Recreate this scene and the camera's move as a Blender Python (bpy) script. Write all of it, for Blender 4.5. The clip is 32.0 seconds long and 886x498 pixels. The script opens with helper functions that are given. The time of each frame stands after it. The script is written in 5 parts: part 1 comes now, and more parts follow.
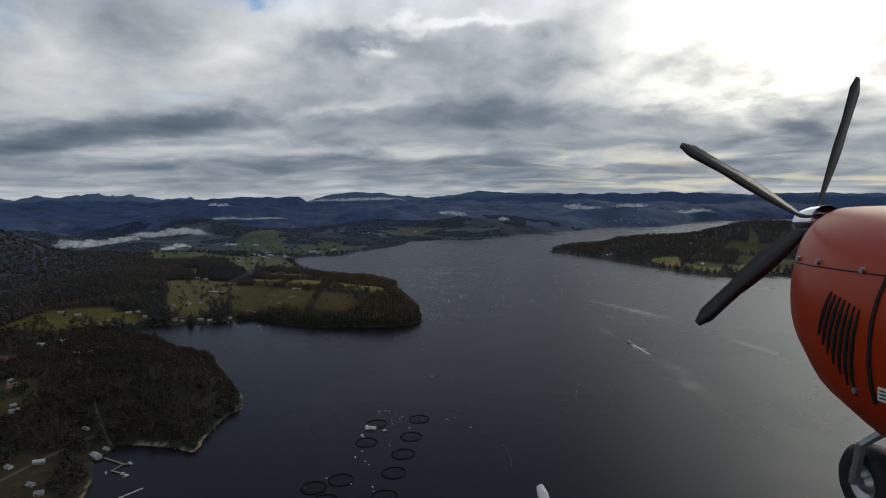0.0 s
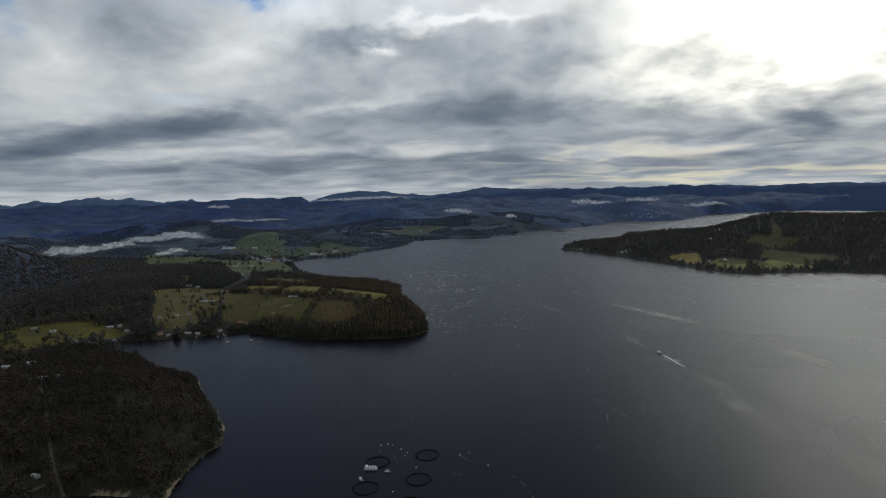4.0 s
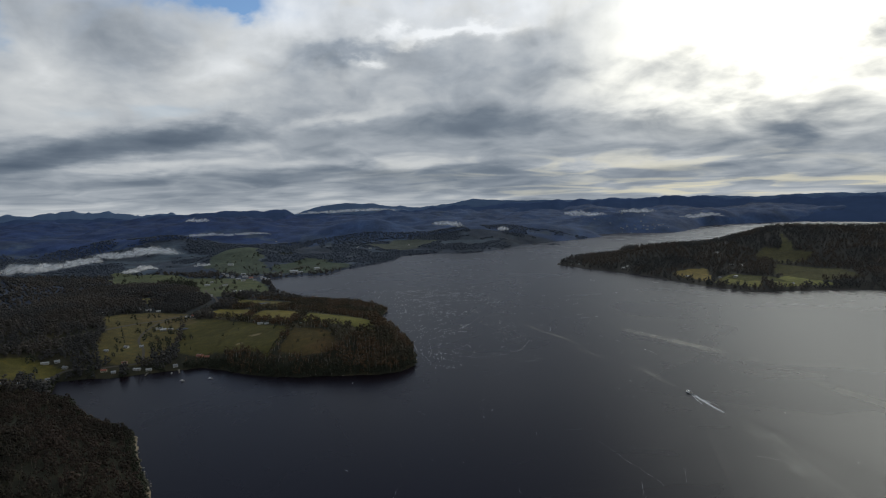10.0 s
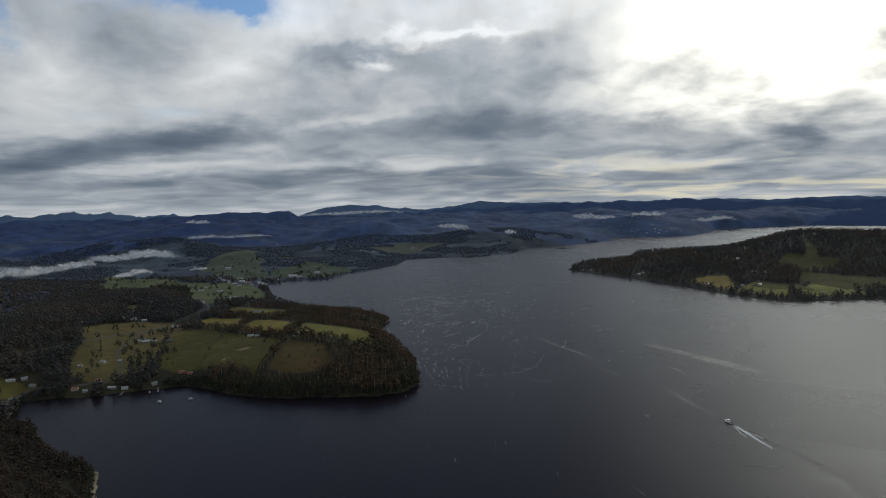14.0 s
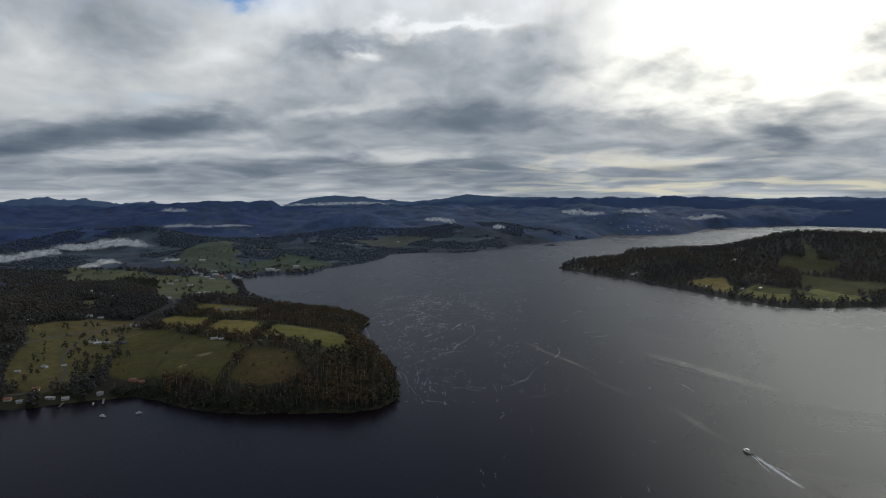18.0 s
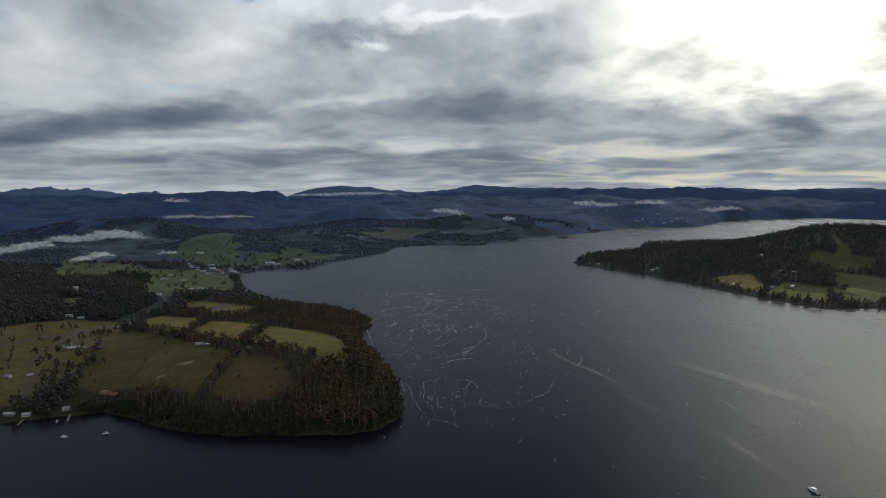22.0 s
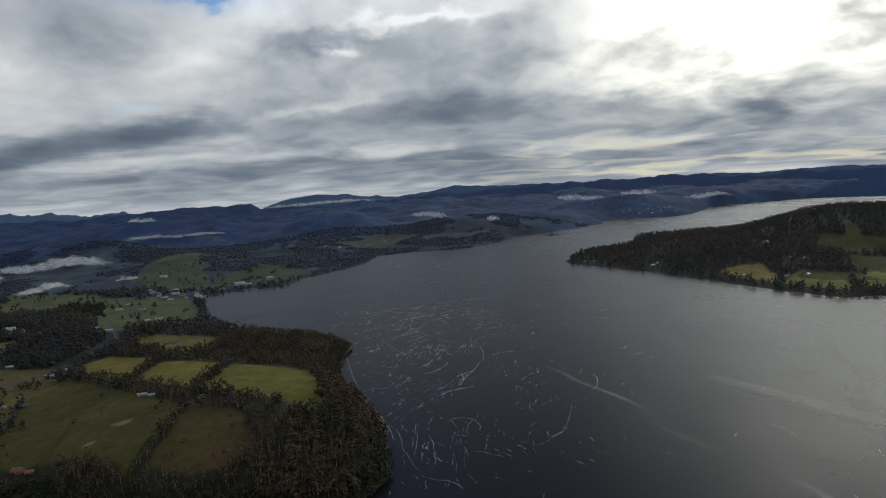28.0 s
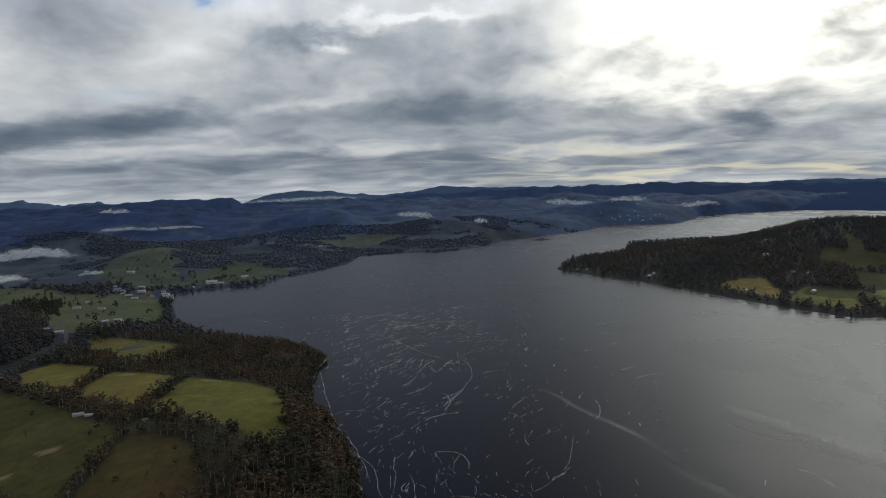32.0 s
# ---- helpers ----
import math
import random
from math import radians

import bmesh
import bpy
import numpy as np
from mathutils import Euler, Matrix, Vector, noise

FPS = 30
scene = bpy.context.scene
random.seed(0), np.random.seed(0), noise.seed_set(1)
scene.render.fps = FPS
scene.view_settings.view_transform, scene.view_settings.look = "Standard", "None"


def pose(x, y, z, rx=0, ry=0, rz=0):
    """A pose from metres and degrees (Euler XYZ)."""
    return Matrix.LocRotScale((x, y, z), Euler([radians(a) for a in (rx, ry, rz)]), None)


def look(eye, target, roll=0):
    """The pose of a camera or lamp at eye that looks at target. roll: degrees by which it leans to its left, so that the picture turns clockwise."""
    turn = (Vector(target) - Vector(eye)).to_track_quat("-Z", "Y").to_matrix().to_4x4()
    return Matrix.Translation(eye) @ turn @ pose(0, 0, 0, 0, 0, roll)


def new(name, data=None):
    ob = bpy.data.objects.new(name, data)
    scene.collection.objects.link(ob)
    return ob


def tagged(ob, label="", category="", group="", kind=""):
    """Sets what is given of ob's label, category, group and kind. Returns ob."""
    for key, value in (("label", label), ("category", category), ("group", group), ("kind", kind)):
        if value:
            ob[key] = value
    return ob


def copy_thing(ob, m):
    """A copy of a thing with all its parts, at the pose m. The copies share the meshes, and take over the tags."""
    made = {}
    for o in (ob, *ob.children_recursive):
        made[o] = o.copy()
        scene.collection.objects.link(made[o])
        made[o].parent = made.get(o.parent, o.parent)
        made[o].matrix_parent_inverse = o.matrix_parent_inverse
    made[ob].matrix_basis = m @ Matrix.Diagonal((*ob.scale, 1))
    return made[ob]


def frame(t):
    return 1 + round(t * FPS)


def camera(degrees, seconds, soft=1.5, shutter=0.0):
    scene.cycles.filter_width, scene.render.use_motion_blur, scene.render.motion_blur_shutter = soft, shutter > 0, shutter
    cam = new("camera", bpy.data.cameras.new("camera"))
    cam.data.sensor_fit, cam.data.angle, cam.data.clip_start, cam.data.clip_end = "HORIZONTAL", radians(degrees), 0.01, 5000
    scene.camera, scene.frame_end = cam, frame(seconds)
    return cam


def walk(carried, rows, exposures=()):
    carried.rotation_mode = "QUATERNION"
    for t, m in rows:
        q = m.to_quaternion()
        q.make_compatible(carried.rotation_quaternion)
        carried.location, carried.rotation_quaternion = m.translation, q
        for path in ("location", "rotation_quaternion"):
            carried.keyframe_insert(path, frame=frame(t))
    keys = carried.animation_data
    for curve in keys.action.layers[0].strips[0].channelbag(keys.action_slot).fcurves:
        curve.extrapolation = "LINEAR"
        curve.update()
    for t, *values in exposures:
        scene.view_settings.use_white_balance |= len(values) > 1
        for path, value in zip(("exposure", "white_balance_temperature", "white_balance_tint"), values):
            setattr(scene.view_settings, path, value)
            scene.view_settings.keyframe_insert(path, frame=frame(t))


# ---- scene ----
cam = camera(72.4, 32.0, 1.1)
PATH = [
    (0, (-83.421, -6.408, 222.472), (-83.238, -4.428, 222.255), -0.3),
    (0.5, (-82.909, 3.759, 222.406), (-82.726, 5.739, 222.192), 0.4),
    (1, (-82.063, 13.799, 222.177), (-81.876, 15.779, 221.969), 0.3),
    (1.5, (-80.98, 23.889, 222.006), (-80.79, 25.869, 221.797), 0.0),
    (2, (-80.122, 34.332, 221.895), (-79.936, 36.313, 221.684), 0.0),
    (2.5, (-79.313, 45.123, 221.79), (-79.138, 47.103, 221.573), -0.2),
    (3, (-78.698, 55.9, 221.72), (-78.531, 57.88, 221.496), -1.9),
    (3.5, (-78.49, 66.486, 221.628), (-78.324, 68.466, 221.402), -1.3),
    (5.5, (-76.856, 107.771, 220.421), (-76.694, 109.752, 220.199), -2.0),
    (6, (-76.207, 117.559, 220.152), (-76.036, 119.54, 219.932), -1.8),
    (6.5, (-75.308, 126.949, 219.901), (-75.129, 128.929, 219.686), -1.3),
    (7, (-74.167, 136.379, 219.773), (-73.984, 138.359, 219.565), -0.6),
    (7.5, (-72.941, 146.015, 219.753), (-72.756, 147.996, 219.549), -0.6),
    (8, (-71.888, 155.644, 219.794), (-71.703, 157.625, 219.592), -1.6),
    (8.5, (-71.217, 165.216, 219.891), (-71.033, 167.198, 219.693), -1.4),
    (9, (-70.724, 174.69, 219.972), (-70.539, 176.672, 219.779), -1.9),
    (9.5, (-70.336, 183.985, 219.985), (-70.142, 185.966, 219.794), -2.1),
    (10, (-69.783, 193.264, 219.986), (-69.58, 195.245, 219.798), -1.6),
    (10.5, (-69.151, 202.562, 219.849), (-68.947, 204.543, 219.663), -1.7),
    (11, (-68.445, 211.989, 219.624), (-68.246, 213.971, 219.441), -0.7),
    (11.5, (-67.462, 221.382, 219.412), (-67.266, 223.364, 219.231), -0.6),
    (12, (-66.244, 230.575, 219.194), (-66.048, 232.556, 219.01), -0.7),
    (12.5, (-65.277, 239.738, 219.095), (-65.081, 241.72, 218.913), -1.3),
    (13, (-64.624, 249.075, 219.146), (-64.432, 251.058, 218.967), -1.0),
    (13.5, (-64.127, 258.383, 219.303), (-63.94, 260.367, 219.126), -0.8),
    (14, (-63.474, 267.556, 219.39), (-63.288, 269.539, 219.209), -1.4),
    (14.5, (-62.534, 276.896, 219.405), (-62.351, 278.879, 219.221), -2.5),
    (16.5, (-58.376, 314.84, 219.922), (-58.166, 316.819, 219.723), -2.8),
    (17, (-57.28, 323.821, 219.711), (-57.061, 325.798, 219.508), -2.1),
    (17.5, (-56.114, 332.782, 219.445), (-55.887, 334.758, 219.241), -1.2),
    (18, (-55.254, 342.025, 219.504), (-55.023, 344.001, 219.298), -0.2),
    (18.5, (-54.8, 351.405, 219.56), (-54.571, 353.381, 219.356), 0.3),
    (19, (-54.143, 360.959, 219.4), (-53.913, 362.935, 219.193), 0.1),
    (19.5, (-53.079, 370.738, 219.129), (-52.85, 372.713, 218.918), -0.4),
    (20, (-51.806, 380.601, 218.753), (-51.585, 382.577, 218.539), -0.7),
    (20.5, (-50.739, 390.456, 218.538), (-50.526, 392.433, 218.32), -0.0),
    (21, (-49.815, 400.433, 218.501), (-49.605, 402.409, 218.276), -0.2),
    (21.5, (-48.978, 410.289, 218.47), (-48.771, 412.264, 218.24), -0.4),
    (22, (-48.312, 420.083, 218.418), (-48.106, 422.058, 218.181), -0.1),
    (22.5, (-47.767, 429.714, 218.271), (-47.562, 431.688, 218.028), -1.4),
    (23, (-46.887, 439.346, 217.981), (-46.689, 441.321, 217.732), -2.3),
    (23.5, (-45.659, 448.696, 217.556), (-45.471, 450.672, 217.308), -2.9),
    (24, (-44.448, 457.497, 217.134), (-44.263, 459.473, 216.892), -3.0),
    (24.5, (-43.555, 465.924, 216.694), (-43.361, 467.9, 216.456), -2.7),
    (25, (-42.952, 474.357, 216.199), (-42.742, 476.332, 215.963), -2.9),
    (25.5, (-42.32, 483.195, 215.973), (-42.103, 485.17, 215.74), -3.3),
    (27.5, (-40.151, 519.606, 215.794), (-39.894, 521.576, 215.568), -2.3),
    (28, (-39.16, 528.873, 215.594), (-38.896, 530.842, 215.362), -3.5),
    (28.5, (-37.962, 537.925, 215.224), (-37.697, 539.893, 214.989), -3.3),
    (29, (-36.568, 546.851, 214.803), (-36.298, 548.818, 214.565), -2.9),
    (29.5, (-35.756, 555.649, 214.444), (-35.473, 557.615, 214.205), -2.4),
    (30, (-35.442, 564.388, 214.24), (-35.144, 566.351, 214.001), -2.2),
    (30.5, (-34.839, 573.305, 214.086), (-34.537, 575.268, 213.852), -2.5),
    (31, (-33.858, 582.182, 213.716), (-33.557, 584.145, 213.484), -1.5),
    (31.5, (-33.219, 590.989, 213.435), (-32.913, 592.952, 213.202), -1.0),
    (32, (-32.992, 599.997, 213.509), (-32.677, 601.958, 213.276), -1.6),
]
walk(cam, [(t, look(eye, target, roll)) for t, eye, target, roll in PATH], exposures=[(0, 0.0, 6320, 10), (32, 0.0, 6320, 10)])

# ---- world, sun and exposure ----
SUN_AZ, SUN_EL = 36.0, 24.0     # degrees; azimuth from +Y towards +X


class Nodes:
    """Short-hand for building node trees."""

    def __init__(self, tree):
        self.t = tree
        tree.nodes.clear()

    def add(self, kind, **props):
        n = self.t.nodes.new(kind)
        for key, value in props.items():
            if key == "op":
                n.operation = value
            elif key == "blend":
                n.blend_type = value
            elif key == "sky":
                n.sky_type = value
            elif key == "attr":
                n.attribute_name = value
            elif key == "dims":
                n.noise_dimensions = value
            elif key == "data":
                n.data_type = value
            elif key == "distance":
                n.distance = value
        return n

    def put(self, socket, value):
        if isinstance(value, bpy.types.NodeSocket):
            self.t.links.new(value, socket)
        elif value is not None:
            socket.default_value = value

    def math(self, op, a, b=None, c=None, clamp=False):
        n = self.add("ShaderNodeMath", op=op)
        n.use_clamp = clamp
        for i, v in enumerate((a, b, c)):
            self.put(n.inputs[i], v)
        return n.outputs[0]

    def vec(self, op, a, b=None):
        n = self.add("ShaderNodeVectorMath", op=op)
        self.put(n.inputs[0], a)
        if op == "SCALE":
            self.put(n.inputs[3], b)
        else:
            self.put(n.inputs[1], b)
        return n.outputs[0]

    def noise(self, vector, scale, detail=4.0, rough=0.55, distort=0.0):
        n = self.add("ShaderNodeTexNoise")
        self.put(n.inputs["Vector"], vector)
        n.inputs["Scale"].default_value, n.inputs["Detail"].default_value = scale, detail
        n.inputs["Roughness"].default_value, n.inputs["Distortion"].default_value = rough, distort
        return n.outputs[0]

    def ramp(self, fac, stops):
        n = self.add("ShaderNodeValToRGB")
        self.put(n.inputs[0], fac)
        el = n.color_ramp.elements
        while len(el) < len(stops):
            el.new(0.5)
        for e, (p, c) in zip(el, stops):
            e.position = p
            e.color = (*c, 1) if not isinstance(c, (int, float)) else (c, c, c, 1)
        return n.outputs[0]

    def mix(self, fac, a, b, blend="MIX"):
        n = self.add("ShaderNodeMix", data="RGBA", blend=blend)
        self.put(n.inputs[0], fac)
        self.put(n.inputs[6], (*a, 1) if isinstance(a, tuple) and len(a) == 3 else a)
        self.put(n.inputs[7], (*b, 1) if isinstance(b, tuple) and len(b) == 3 else b)
        return n.outputs[2]

    def step(self, x, lo, hi):
        n = self.add("ShaderNodeMapRange")
        n.interpolation_type = "SMOOTHSTEP"
        self.put(n.inputs[0], x)
        n.inputs[1].default_value, n.inputs[2].default_value = lo, hi
        return n.outputs[0]


def build_world():
    world = bpy.data.worlds.new("world")
    scene.world = world
    world.use_nodes = True
    k = Nodes(world.node_tree)
    coord = k.add("ShaderNodeTexCoord").outputs["Generated"]
    xyz = k.add("ShaderNodeSeparateXYZ")
    k.put(xyz.inputs[0], coord)
    x, y, z = xyz.outputs
    az = k.math("MULTIPLY", k.math("ARCTAN2", x, y), 57.2958)
    el = k.math("MULTIPLY", k.math("ARCSINE", z), 57.2958)
    flat = k.add("ShaderNodeCombineXYZ")
    k.put(flat.inputs[0], k.math("MULTIPLY", az, 0.055))
    k.put(flat.inputs[1], k.math("MULTIPLY", k.math("LOGARITHM", k.math("MAXIMUM", k.math("ADD", el, 3.2), 0.3), 2.71828), 1.15))
    flat = flat.outputs[0]
    big = k.noise(flat, 1.25, 4, 0.45, 0.7)
    fine = k.noise(k.vec("MULTIPLY", flat, (1.0, 0.9, 1.0)), 3.2, 5, 0.50, 0.9)
    puff = k.noise(k.vec("MULTIPLY", flat, (0.8, 1.1, 1.0)), 8.5, 5, 0.5, 0.3)
    band = k.noise(k.vec("MULTIPLY", flat, (0.95, 1.5, 1.0)), 2.6, 4, 0.5, 0.8)
    wob = k.math("MULTIPLY", k.math("SUBTRACT", k.noise(flat, 1.9, 5, 0.52), 0.5), 1.0)
    waz = k.math("MULTIPLY_ADD", wob, 18.0, az)
    ruffle = k.math("MULTIPLY_ADD", k.step(el, 3.0, 14.0), 4.4, 2.2)
    wel = k.math("MULTIPLY_ADD", k.math("SUBTRACT", k.noise(k.vec("MULTIPLY", flat, (0.8, 1.2, 1.0)), 3.3, 5, 0.55), 0.5), ruffle, el)

    def blob(a, e, wa, we, tilt=0.0):
        u = k.math("SUBTRACT", waz, a)
        v = k.math("SUBTRACT", k.math("MULTIPLY_ADD", u, -tilt, wel), e)
        q = k.math("ADD", k.math("POWER", k.math("ABSOLUTE", k.math("DIVIDE", u, wa)), 2.0), k.math("POWER", k.math("ABSOLUTE", k.math("DIVIDE", v, we)), 2.0))
        return k.math("EXPONENT", k.math("MULTIPLY", q, -1.0))

    def total(rows):
        s = None
        for amount, *shape in rows:
            s = k.math("MULTIPLY_ADD", blob(*shape), amount, 0.0 if s is None else s)
        return s

    # thickness of the cloud deck: thick bars low down, thin places higher up
    thick = total(SKY_BARS)
    light = k.math("ADD", k.math("MULTIPLY", k.math("SUBTRACT", big, 0.5), 0.46), k.math("MULTIPLY", k.math("SUBTRACT", fine, 0.5), 0.32))
    light = k.math("MULTIPLY_ADD", k.math("SUBTRACT", puff, 0.5), k.math("MULTIPLY_ADD", k.step(el, 3.0, 8.0), 0.13, 0.03), light)
    light = k.math("MULTIPLY_ADD", k.math("SUBTRACT", band, 0.5), k.math("MULTIPLY_ADD", k.step(el, 6.0, 3.0), 0.43, 0.03), light)
    light = k.math("ADD", k.math("ADD", light, 0.565), thick)
    light = k.math("MULTIPLY_ADD", k.math("SUBTRACT", k.step(light, 0.36, 0.66), 0.5), 0.07, light)
    light = k.math("MULTIPLY_ADD", k.math("MULTIPLY", k.step(el, 18.0, 30.0), k.math("SUBTRACT", 1.0, blob(42.0, 22.0, 22.0, 18.0))), -0.30, light)
    cloud = k.ramp(light, [(0.0, (0.085, 0.112, 0.150)), (0.25, (0.165, 0.198, 0.238)), (0.5, (0.355, 0.385, 0.415)), (0.75, (0.600, 0.614, 0.610)), (1.0, (0.93, 0.935, 0.92))])
    # the sun behind the deck, and the pale strip under it
    glow = k.math("ADD", k.math("MULTIPLY", blob(35.0, 11.0, 11.0, 5.0), 1.9), k.math("MULTIPLY", blob(48.0, 23.0, 12.0, 9.0), 6.8))
    glow = k.math("MULTIPLY_ADD", blob(34.0, 25.0, 13.0, 7.0), 1.1, glow)
    glow = k.math("MULTIPLY", glow, k.step(light, 0.18, 0.62))
    cloud = k.mix(1.0, cloud, k.vec("SCALE", (1.0, 0.93, 0.74), glow), "ADD")
    strip = k.math("MULTIPLY", k.math("ADD", blob(33.0, -0.2, 17.0, 0.85), k.math("MULTIPLY", blob(22.0, 2.0, 15.0, 1.0), 0.5)), k.step(band, 0.46, 0.62), clamp=True)
    cloud = k.mix(k.math("MULTIPLY", strip, 0.8), cloud, (0.75, 0.68, 0.46))
    sky = k.add("ShaderNodeTexSky", sky="NISHITA")
    sky.sun_disc = False
    sky.ozone_density, sky.air_density, sky.dust_density = 4.0, 1.0, 0.3
    sky.sun_elevation, sky.sun_rotation = radians(SUN_EL), radians(SUN_AZ)
    clear = k.add("ShaderNodeBackground")
    k.put(clear.inputs[0], sky.outputs[0])
    clear.inputs[1].default_value = 0.10
    over = k.add("ShaderNodeBackground")
    k.put(over.inputs[0], cloud)
    over.inputs[1].default_value = 1.0
    hole = k.math("MULTIPLY", total(SKY_HOLES), k.step(fine, 0.34, 0.50), clamp=True)
    mixer = k.add("ShaderNodeMixShader")
    k.put(mixer.inputs[0], hole)
    k.put(mixer.inputs[1], over.outputs[0])
    k.put(mixer.inputs[2], clear.outputs[0])
    out = k.add("ShaderNodeOutputWorld")
    k.put(out.inputs[0], mixer.outputs[0])


# amount, azimuth, elevation, width, height, tilt (degrees)
SKY_BARS = [(-0.38, -18.5, 5.1, 8, 1.1, 0.12), (-0.30, -29, 3.4, 5, 1.2, 0.12), (-0.27, 12, 5.9, 17, 1.3, 0.0), (-0.08, -25, 12, 8, 6, 0.0), (-0.06, 13, 9.6, 12, 2.2, 0.05), (-0.17, 35, 4.4, 13, 1.4, -0.03), (0.26, -23, 2.5, 8, 0.7, 0.05),
            (0.20, 2, 2.8, 14, 0.5, 0.0), (0.24, 22, 2.2, 12, 0.5, 0.0), (0.42, -1.5, 12.3, 1.8, 0.6, 0.0), (0.36, 6, 14.3, 6, 0.7, 0.05), (0.30, 12, 16.8, 18, 3.0, 0.0), (0.18, -14, 10.5, 8, 3.0, 0.25), (0.16, -10, 17.0, 9, 3.0, 0.1),
            (-0.28, -3.5, 12.7, 5, 1.3, 0.1), (0.18, -4, 6.8, 5, 0.6, 0.2), (0.14, 40, 16.5, 12, 5.0, 0.0), (-0.10, 31, 16.5, 6, 1.3, 0.1), (0.14, -28, 9, 4, 4, 0.2), (-0.23, 4, 1.8, 50, 1.9, 0.0), (-0.24, 45, 13.5, 6.0, 4.5, 0.2)]
SKY_HOLES = [(0.55, -29.5, 13.6, 1.2, 1.1, 0.4), (0.6, -12.5, 16.2, 2.6, 0.8, 0.1), (1.3, -14, 17.3, 4.5, 1.4, 0.05), (0.2, -20, 7.4, 5, 0.5, 0.1), (1.3, -14, 36, 42, 13, 0.0)]
build_world()
sun = new("sun", bpy.data.lights.new("sun", "SUN"))
sun.data.energy, sun.data.angle, sun.data.color = 0.4, radians(150), (1.0, 0.93, 0.82)
sun.matrix_world = look((math.sin(radians(SUN_AZ)) * 500, math.cos(radians(SUN_AZ)) * 500, 500 * math.tan(radians(SUN_EL))), (0, 0, 0))


# ---- materials ----
def material(name, color, rough=0.7, metal=0.0, scale=4.0, vary=0.25, bump=0.0, island=0.0, spec=0.5, coat=0.0, random_tint=0.0, second=None, stand=0.02):
    """Procedural paint, metal, wood or foliage: two scales of colour variation and fine relief."""
    m = bpy.data.materials.new(name)
    m.use_nodes = True
    k = Nodes(m.node_tree)
    p = k.add("ShaderNodeBsdfPrincipled")
    pos = k.add("ShaderNodeTexCoord").outputs["Object"]
    coarse, grain = k.noise(pos, scale * 0.2, 3), k.noise(pos, scale, 6, 0.65)
    both = k.math("ADD", k.math("MULTIPLY", coarse, 0.5), k.math("MULTIPLY", grain, 0.5))
    gain = k.math("MULTIPLY_ADD", k.math("SUBTRACT", both, 0.5), vary * 3.0, 1.0)
    if island:
        r = k.add("ShaderNodeNewGeometry").outputs["Random Per Island"]
        gain = k.math("MULTIPLY", gain, k.math("MULTIPLY_ADD", k.math("SUBTRACT", r, 0.5), island * 2, 1.0))
    if random_tint:
        r = k.add("ShaderNodeObjectInfo").outputs["Random"]
        gain = k.math("MULTIPLY", gain, k.math("MULTIPLY_ADD", k.math("SUBTRACT", r, 0.5), random_tint * 2, 1.0))
    tint = (color[0], color[1], color[2])
    if second:      # stands of another kind of tree
        where = k.noise(k.add("ShaderNodeNewGeometry").outputs["Position"], stand, 4, 0.6, 0.5)
        tint = k.mix(k.step(where, 0.42, 0.60), tint, second)
    k.put(p.inputs["Base Color"], k.vec("SCALE", tint, gain))
    k.put(p.inputs["Roughness"], k.math("MULTIPLY_ADD", k.math("SUBTRACT", grain, 0.5), 0.2, rough, clamp=True))
    p.inputs["Metallic"].default_value = metal
    p.inputs["Specular IOR Level"].default_value = spec
    p.inputs["Coat Weight"].default_value = coat
    if bump:
        b = k.add("ShaderNodeBump")
        b.inputs["Strength"].default_value, b.inputs["Distance"].default_value = 0.6, bump
        k.put(b.inputs["Height"], grain)
        k.put(p.inputs["Normal"], b.outputs[0])
    out = k.add("ShaderNodeOutputMaterial")
    k.put(out.inputs[0], p.outputs[0])
    return m


def ground_material():
    """Grass, forest floor, bare soil and sand: the kind of cover, with far haze in its colour, is kept with the ground
    mesh.
    """
    m = bpy.data.materials.new("ground")
    m.use_nodes = True
    k = Nodes(m.node_tree)
    p = k.add("ShaderNodeBsdfPrincipled")
    pos = k.add("ShaderNodeNewGeometry").outputs["Position"]
    cover = k.add("ShaderNodeAttribute", attr="cover").outputs["Color"]
    a, b, c = k.noise(pos, 0.02, 4, 0.6), k.noise(pos, 0.11, 5, 0.65), k.noise(pos, 0.9, 5, 0.7)
    g = k.math("MULTIPLY_ADD", k.math("SUBTRACT", a, 0.5), 1.1, 1.0)
    g = k.math("MULTIPLY", g, k.math("MULTIPLY_ADD", k.math("SUBTRACT", b, 0.5), 1.2, 1.0))
    g = k.math("MULTIPLY", g, k.math("MULTIPLY_ADD", k.math("SUBTRACT", c, 0.5), 0.9, 1.0))
    col = k.vec("SCALE", cover, g)
    dry = k.mix(k.math("MULTIPLY", k.step(b, 0.5, 0.72), 0.55), col, k.mix(1.0, col, (1.35, 1.0, 0.62), "MULTIPLY"))
    k.put(p.inputs["Base Color"], dry)
    p.inputs["Roughness"].default_value = 0.95
    p.inputs["Specular IOR Level"].default_value = 0.15
    bump = k.add("ShaderNodeBump")
    bump.inputs["Strength"].default_value, bump.inputs["Distance"].default_value = 0.7, 0.8
    k.put(bump.inputs["Height"], c)
    k.put(p.inputs["Normal"], bump.outputs[0])
    out = k.add("ShaderNodeOutputMaterial")
    k.put(out.inputs[0], p.outputs[0])
    return m


